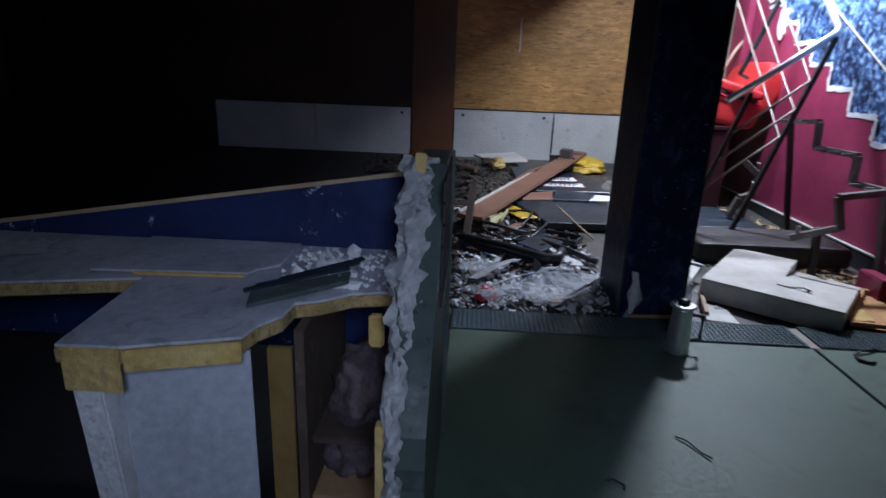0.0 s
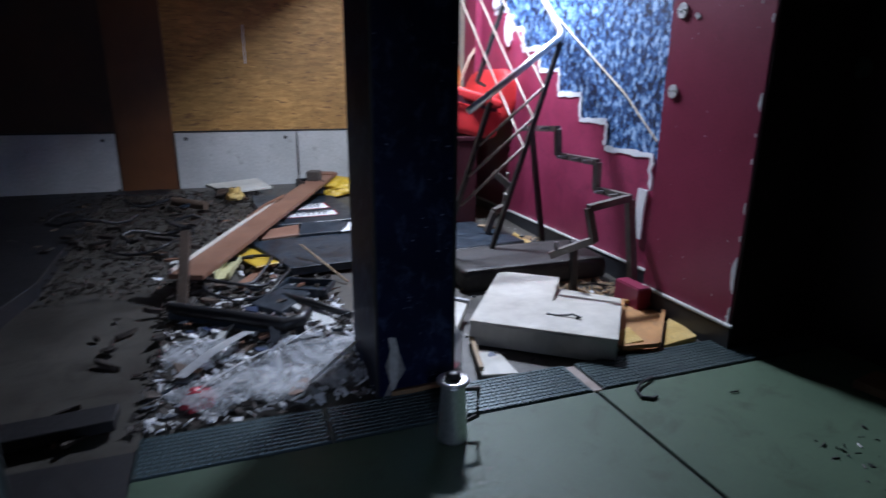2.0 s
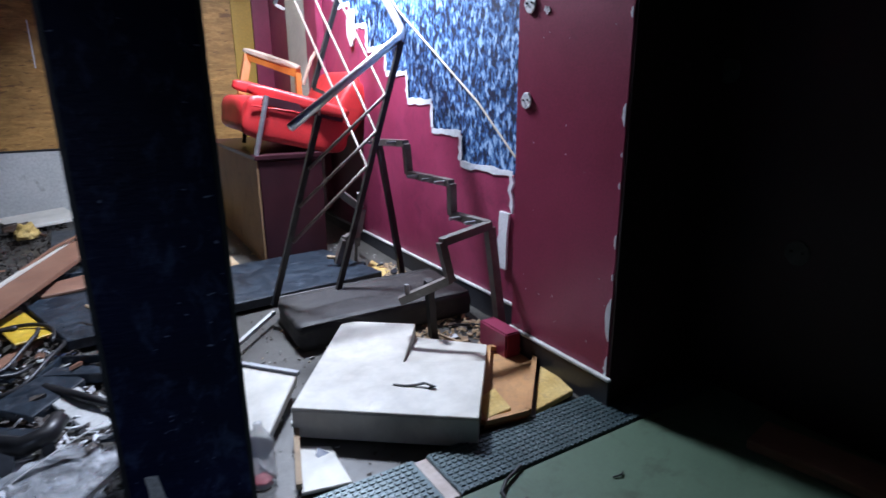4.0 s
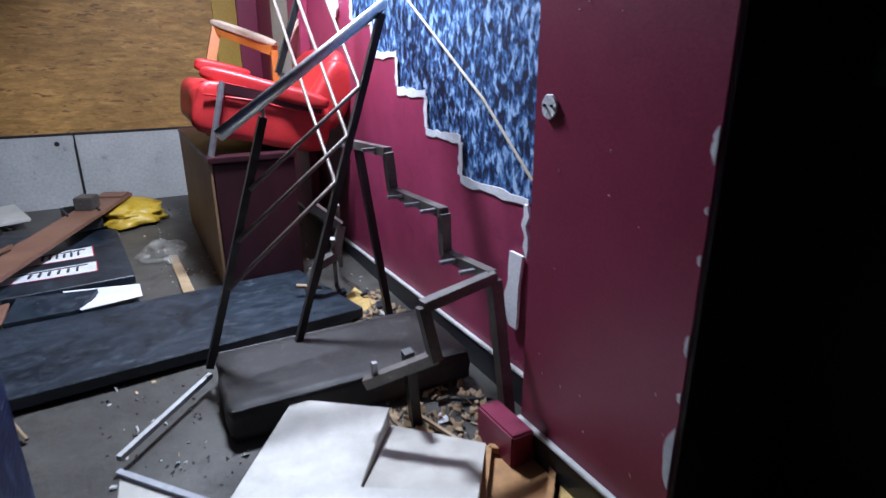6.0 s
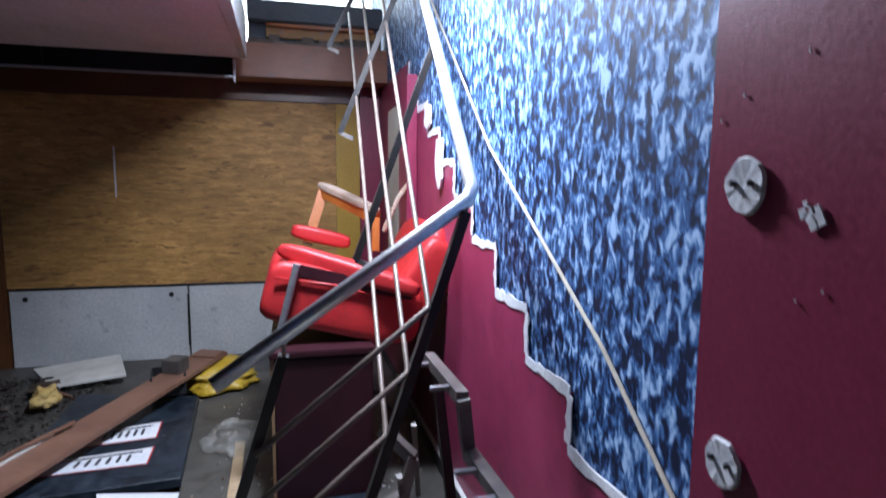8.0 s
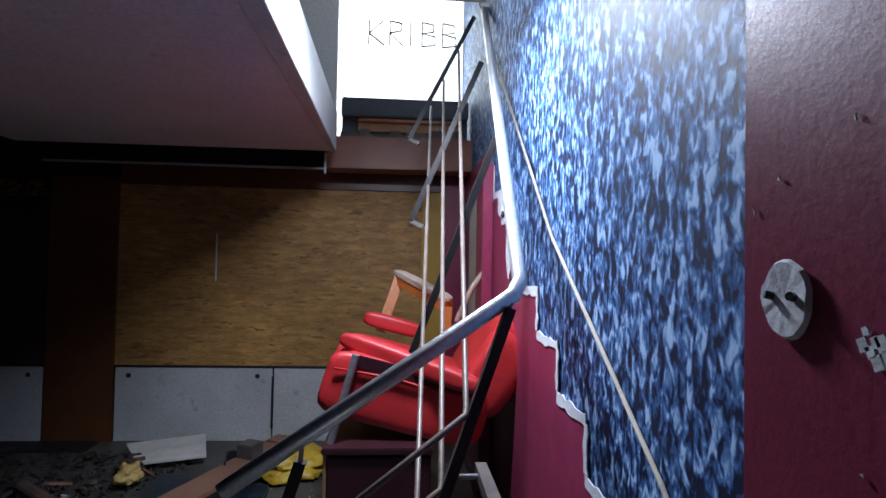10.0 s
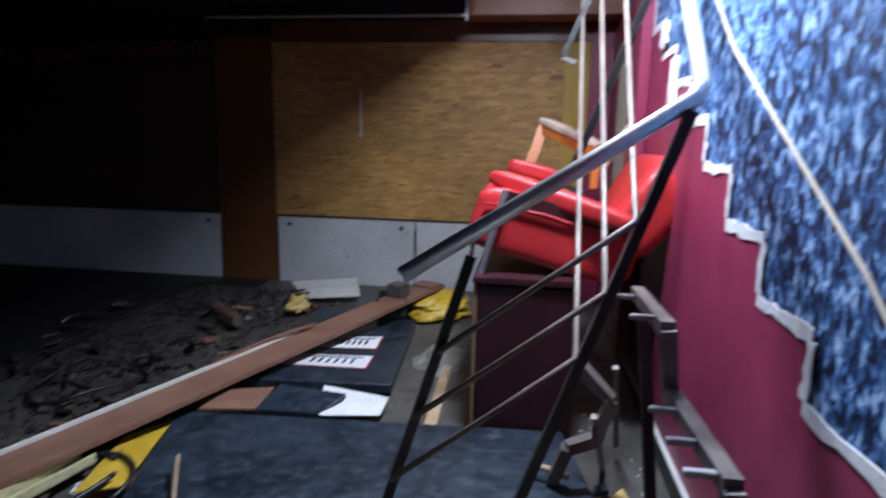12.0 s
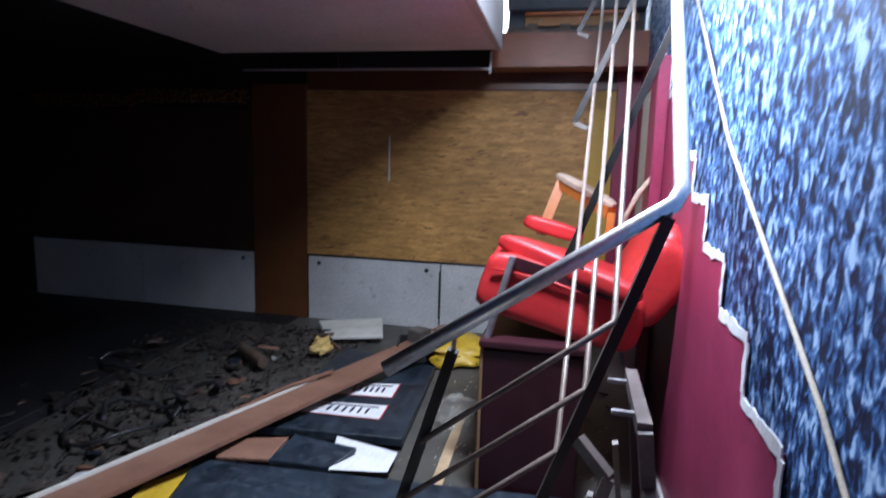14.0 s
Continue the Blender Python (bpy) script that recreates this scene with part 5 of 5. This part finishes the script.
part("front_panel", placed(block(-0.155, 0.135, -0.01, 0.01, 0.0, 0.652, 0.003), pose(0.03, 2.755, 0, 0, 0, 14)), M["innerwhite"], bar, "pale cabinet panel")
part("side_post", placed(block(-0.035, 0.035, -0.06, 0.06, 0.0, 0.62, 0.005), pose(-0.125, 2.72, 0.0, 0, -4, 0)), M["tornplaster"], bar)
part("divider", block(0.172, 0.235, 2.86, 2.88, 0.0, 0.62, 0.003), M["ochreboard"], bar)
part("divider", block(0.237, 0.262, 2.88, 3.37, 0.0, 0.664, 0.003), M["darkwood"], bar)
part("shelf", block(0.264, 0.495, 2.92, 3.37, 0.30, 0.32, 0.003), M["darkwood"], bar)
part("shelf", block(0.264, 0.495, 2.90, 3.37, 0.12, 0.14, 0.003), M["chip"], bar)
part("foam_stub", block(0.42, 0.46, 2.93, 2.96, 0.60, 0.69, 0.006), M["foam"], bar)
# end wall with the broken front edge
ew = []
rn = random.Random(9)
for k in range(16):
    z = 1.06 * k / 15
    y = 2.60 + (0.0 if z < 0.58 else (z - 0.58) * 1.15) + rn.uniform(-0.012, 0.012)
    ew.append((y, z))
outline = ew + [(3.45, 1.06), (3.45, 0.0)]
part("end_wall", yz_patch(outline, 0.512, 0.60), M["glasspane"], bar, "dark green end wall of the counter")
bm = bmesh.new()
rows = []
for k in range(110):
    z = 1.075 * k / 109
    y = 2.585 + (0.0 if z < 0.58 else (z - 0.58) * 1.15)
    wide = 0.018 + 0.030 * max(0.0, min(1.0, (z - 0.5) * 3)) + 0.022 * noise.noise(Vector((0, 0, z * 9))) + 0.012 * noise.noise(Vector((0, 4, z * 37)))
    row = []
    for q in range(7):
        u = q / 6 * 2 - 1
        x = 0.528 + u * wide * (1 + 0.5 * noise.noise(Vector((u * 2, 3, z * 26)))) + 0.012 * noise.noise(Vector((1, 8, z * 14)))
        row.append(bm.verts.new((x + rn.uniform(-0.005, 0.005), y + 0.03 * u * u + 0.034 * noise.noise(Vector((u * 4, z * 30, 5))) + rn.uniform(-0.009, 0.009), z + rn.uniform(-0.003, 0.003))))
    rows.append(row)
for a, b in zip(rows, rows[1:]):
    for q in range(6):
        bm.faces.new((a[q], a[q + 1], b[q + 1], b[q]))
bmesh.ops.solidify(bm, geom=list(bm.faces), thickness=-0.02)
part("broken_edge", bm, M["tornplaster"], bar, "crumbled white plaster edge")
part("edge_strip", block(0.49, 0.511, 2.61, 2.64, 0.02, 0.58, 0.003), M["foam"], bar)
part("yellow_upright", block(0.515, 0.545, 3.12, 3.15, 0.98, 1.09, 0.003), M["foam"], bar)
for i in range(6):
    for j in range(5):
        part("wall_tile", block(0.601, 0.607, 2.98 + j * 0.092, 3.066 + j * 0.092, 0.70 + i * 0.058, 0.753 + i * 0.058, 0.002), M["dark"], bar)
part("corner_bead", block(0.602, 0.615, 3.43, 3.455, 0.0, 1.06, 0.002), M["glasspane"], bar)
tagged(obj_from("glass_shard", placed(prism([(-0.15, -0.035), (0.13, -0.03), (0.16, 0.025), (-0.12, 0.04)], 0, 0.014, 0.002), pose(0.22, 3.00, 0.722, 3, -4, 34)), M["glasspane"]), "dark green glass shard on the worktop", "glass")
for i in range(4):
    tagged(obj_from("dark_slat", placed(block(-0.15 + 0.012 * i, 0.15, -0.009, 0.009, 0.0, 0.007, 0.002), pose(0.205 + 0.012 * i, 3.045 + 0.024 * i, 0.737 + 0.003 * (i % 2), 3, -4, 33 + 2 * i)), M["blackboard"]), "thin dark slat lying among plaster crumbs", "slat", "dark slats")
tagged(obj_from("paper_packet", placed(sheet(0.2, 0.16, 20, 16, 0.015, 7, 0.004, 9, 0.01), pose(-0.75, 3.22, 0.713, 0, 0, 20)), M["paper"]), "crumpled paper packet on the worktop", "paper")
rs = random.Random(21)
for i in range(22):
    s = rs.uniform(0.010, 0.03)
    bm = bmesh.new()
    bmesh.ops.create_icosphere(bm, subdivisions=1, radius=s)
    for v in bm.verts:
        v.co *= rs.uniform(0.6, 1.2)
        v.co.z = max(v.co.z, -0.3 * s)
    ob = obj_from("plaster_crumb", bm, M["tornplaster"])
    ob.location = (rs.uniform(0.16, 0.49), rs.uniform(3.04, 3.36), 0.712 + 0.3 * s)
    tagged(ob, "crumb of white plaster on the worktop", "plaster", "plaster crumbs")
grit = random.Random(5)
vs, fs = [], []
for _ in range(260):
    x, y, s_ = grit.uniform(0.12, 0.495), grit.uniform(3.06, 3.42), grit.uniform(0.003, 0.011)
    m, k = pose(x, y, 0.714, grit.uniform(-40, 40), grit.uniform(-40, 40), grit.uniform(0, 360)), len(vs)
    for p in ((-s_, -s_, 0), (s_, -s_ * 0.7, 0), (s_ * 0.3, s_, 0), (0, 0, s_ * 1.2)):
        vs.append(tuple(m @ Vector(p)))
    fs += [(k, k + 2, k + 1), (k, k + 1, k + 3), (k + 1, k + 2, k + 3), (k + 2, k, k + 3)]
gme = bpy.data.meshes.new("plaster_grit")
gme.from_pydata(vs, [], fs)
gme.materials.append(M["tornplaster"])
tagged(new("plaster_grit", gme), "white plaster grit spilled over the worktop", "rubble", "", "stuff")
board("cable_tray", [(-0.9, 4.6), (0.5, 4.72), (0.5, 4.86), (-0.9, 4.76)], 0.0, 0.05, M["dark"], "dark timber lying behind the counter", "timber")
bag("crumpled_cloth", (0.36, 3.12, 0.142), (0.10, 0.16, 0.07), M["rag"], "crumpled pinkish cloth on the counter shelf", "cloth", 14)
bag("crumpled_cloth", (0.38, 3.12, 0.322), (0.10, 0.17, 0.12), M["rag"], "crumpled pinkish cloth on the counter shelf", "cloth", 15)
bag("crumpled_cloth", (0.40, 2.98, 0.0), (0.10, 0.16, 0.08), M["paper"], "crumpled paper at the counter foot", "paper", 16)

# ---------- scattered litter ----------
KINDS = [
    ("wood_scrap", "darkwood", "dark splintered wood scrap in the litter", "wood scrap"),
    ("paper_scrap", "paper", "torn white paper scrap in the litter", "paper"),
    ("board_scrap", "blackboard", "broken black board scrap in the litter", "board scrap"),
    ("wood_scrap", "plank", "red-brown splintered wood scrap in the litter", "wood scrap"),
    ("blue_scrap", "navystuff", "dark blue plastic scrap in the litter", "plastic scrap"),
    ("plaster_scrap", "whitepanel", "pale plaster scrap in the litter", "plaster"),
    ("litter_scrap", "scrap", "grimy piece of rubbish in the litter", "rubbish"),
]
rs = random.Random(33)


def scatter(n, x0, x1, y0, y1, big, lift, dark=False):
    for _ in range(n):
        name, mk, label, cat = rs.choice(KINDS)
        if dark and mk in ("paper", "navystuff", "whitepanel", "blackboard") and rs.random() < 0.75:
            name, mk, label, cat = KINDS[rs.choice((0, 3, 6))]
        w, d = rs.uniform(0.05, 0.22) * big, rs.uniform(0.02, 0.09) * big
        t = rs.uniform(0.002, 0.006) if mk in ("paper", "navystuff") else rs.uniform(0.004, 0.02)
        k = rs.randint(4, 8)
        pts = []
        for a in range(k):
            far, turn = rs.uniform(0.45, 1.1), math.tau * a / k + rs.uniform(-0.35, 0.35)
            pts.append((math.cos(turn) * w * far, math.sin(turn) * d * far))
        if dark:
            t *= 1.6
            mk = "shadelitter" if rs.random() < 0.6 else mk
            pts = [(px * 0.9, py * 0.6) for px, py in pts] if rs.random() < 0.6 else pts
        ob = obj_from(name, prism(pts, 0, t), M[mk])
        x, y = rs.uniform(x0, x1), rs.uniform(y0, y1)
        ob.matrix_world = pose(x, y, fz(y) + rs.uniform(0.008, lift), rs.uniform(-14, 14), rs.uniform(-14, 14), rs.uniform(0, 360))
        tagged(ob, label, cat, cat + " pieces")


scatter(60, 0.62, 1.55, 4.75, 6.4, 0.6, 0.06)
scatter(30, 0.45, 1.15, 6.2, 7.2, 0.55, 0.05)
scatter(85, -0.5, 1.1, 7.0, 9.6, 0.75, 0.12, True)
scatter(14, 3.1, 3.5, 5.4, 6.9, 0.6, 0.02)
scatter(12, 1.95, 2.9, 4.7, 5.9, 0.5, 0.015)
scatter(14, 0.25, 0.62, 4.7, 6.0, 0.6, 0.03, True)
scatter(14, 2.55, 3.3, 6.1, 6.5, 0.4, 0.02)
scatter(10, 3.0, 3.45, 6.4, 8.9, 0.6, 0.02)


def chips(name, n, x0, x1, y0, y1, size, height, material, label, seed):
    """Small rubble joined in one mesh."""
    r = random.Random(seed)
    vs, fs = [], []
    for _ in range(n):
        x, y = r.uniform(x0, x1), r.uniform(y0, y1)
        s = size * r.uniform(0.4, 1.5)
        z = fz(y) + r.uniform(0, height) * (0.4 + 0.6 * abs(noise.noise(Vector((x * 2, y * 2, seed)))))
        m = pose(x, y, z, r.uniform(-50, 50), r.uniform(-50, 50), r.uniform(0, 360))
        k = len(vs)
        a, b, c = s, s * r.uniform(0.3, 0.9), s * r.uniform(0.08, 0.35)
        for p in ((-a, -b, 0), (a, -b * 0.7, 0), (a * 0.8, b, 0), (-a * 0.9, b * 0.8, 0), (-a * 0.8, -b * 0.8, c), (a * 0.9, -b * 0.6, c), (a * 0.6, b * 0.8, c), (-a * 0.7, b * 0.7, c)):
            vs.append(tuple(m @ Vector(p)))
        fs += [(k, k + 3, k + 2, k + 1), (k + 4, k + 5, k + 6, k + 7), (k, k + 1, k + 5, k + 4), (k + 1, k + 2, k + 6, k + 5), (k + 2, k + 3, k + 7, k + 6), (k + 3, k, k + 4, k + 7)]
    me = bpy.data.meshes.new(name)
    me.from_pydata(vs, [], fs)
    me.materials.append(material)
    return tagged(new(name, me), label, "rubble", "", "stuff")


chips("rubble", 900, 0.55, 1.6, 4.68, 6.5, 0.022, 0.05, M["scrap"], "fine dirty rubble and litter on the floor", 1)
chips("rubble", 3200, -0.7, 1.3, 6.3, 9.7, 0.016, 0.10, M["shadelitter"], "dark heaped rubble and litter on the floor", 2)
chips("pale_rubble", 650, 0.6, 1.6, 4.68, 5.9, 0.020, 0.06, M["paper"], "pale paper and plaster crumbs on the floor", 3)
chips("pale_rubble", 160, 1.9, 3.5, 4.66, 6.9, 0.012, 0.006, M["whitepanel"], "pale crumbs scattered on the floor", 4)
chips("dust_crumbs", 140, 2.0, 3.4, 5.2, 9.0, 0.010, 0.004, M["rawwood"], "wood splinters scattered on the floor", 5)
chips("straw_litter", 240, 3.02, 3.46, 5.30, 5.85, 0.016, 0.03, M["rawwood"], "heap of broken straw and splinters by the stair foot", 6)
chips("straw_litter", 200, 3.22, 3.52, 6.15, 6.9, 0.016, 0.03, M["rawwood"], "heap of broken straw and splinters by the wall", 7)
chips("dust_crumbs", 420, 1.95, 3.5, 4.66, 6.5, 0.007, 0.004, M["scrap"], "dirt and grit scattered on the floor", 8)
chips("paper_crumbs", 130, 0.62, 1.35, 5.95, 6.7, 0.014, 0.06, M["paper"], "white paper crumbs inside the cable loop", 10)
chips("grime_crumbs", 46, 2.95, 3.35, 3.35, 3.75, 0.012, 0.0, M["rubber"], "dark crumbs on the green floor", 11).location.z = 0.052
chips("dust_crumbs", 260, 2.3, 3.5, 6.4, 9.6, 0.009, 0.004, M["whitepanel"], "pale grit scattered on the floor", 9)

# cords, a card tube and a trough in the rubbish
for k, (cx, cy, r, z) in enumerate(((0.42, 7.55, 0.24, 0.13), (0.62, 7.9, 0.17, 0.15), (-0.2, 8.3, 0.3, 0.14), (0.2, 8.9, 0.22, 0.15))):
    pts = [(cx + r * math.cos(a * 0.42 + k) * (1 + 0.08 * a % 0.3), cy + 0.7 * r * math.sin(a * 0.42 + k), fz(cy) + z - 0.05 + 0.03 * math.sin(a * 1.3)) for a in range(11)]
    tagged(obj_from("cable", tube(pts, 0.014, 8), M["rubber"]), "black cable looped through the rubbish heap", "cable", "cables in the heap")
tagged(obj_from("card_tube", tube([(0.42, 8.75, fz(8.7) + 0.12), (0.74, 8.52, fz(8.5) + 0.10)], 0.045, 14), M["darkwood"]), "dirty brown card tube on the rubbish heap", "tube")
trough = thing("plastic_trough", pose(0.935, 6.48, 0.085, 0, 0, 78), "pale yellow plastic trough lying in the cable loop", "trough")
part("base", block(-0.20, 0.20, -0.045, 0.045, 0.0, 0.008), M["paleplastic"], trough)
for s in (-1, 1):
    part("side", block(-0.20, 0.20, s * 0.045 - 0.006, s * 0.045 + 0.006, 0.009, 0.05, 0.002), M["paleplastic"], trough)
tagged(obj_from("timber_offcut", placed(block(-0.24, 0.24, -0.035, 0.035, 0.0, 0.03, 0.004), pose(1.12, 6.42, 0.04, 0, 0, 62)), M["plank"]), "red-brown timber offcut in the cable loop", "timber")
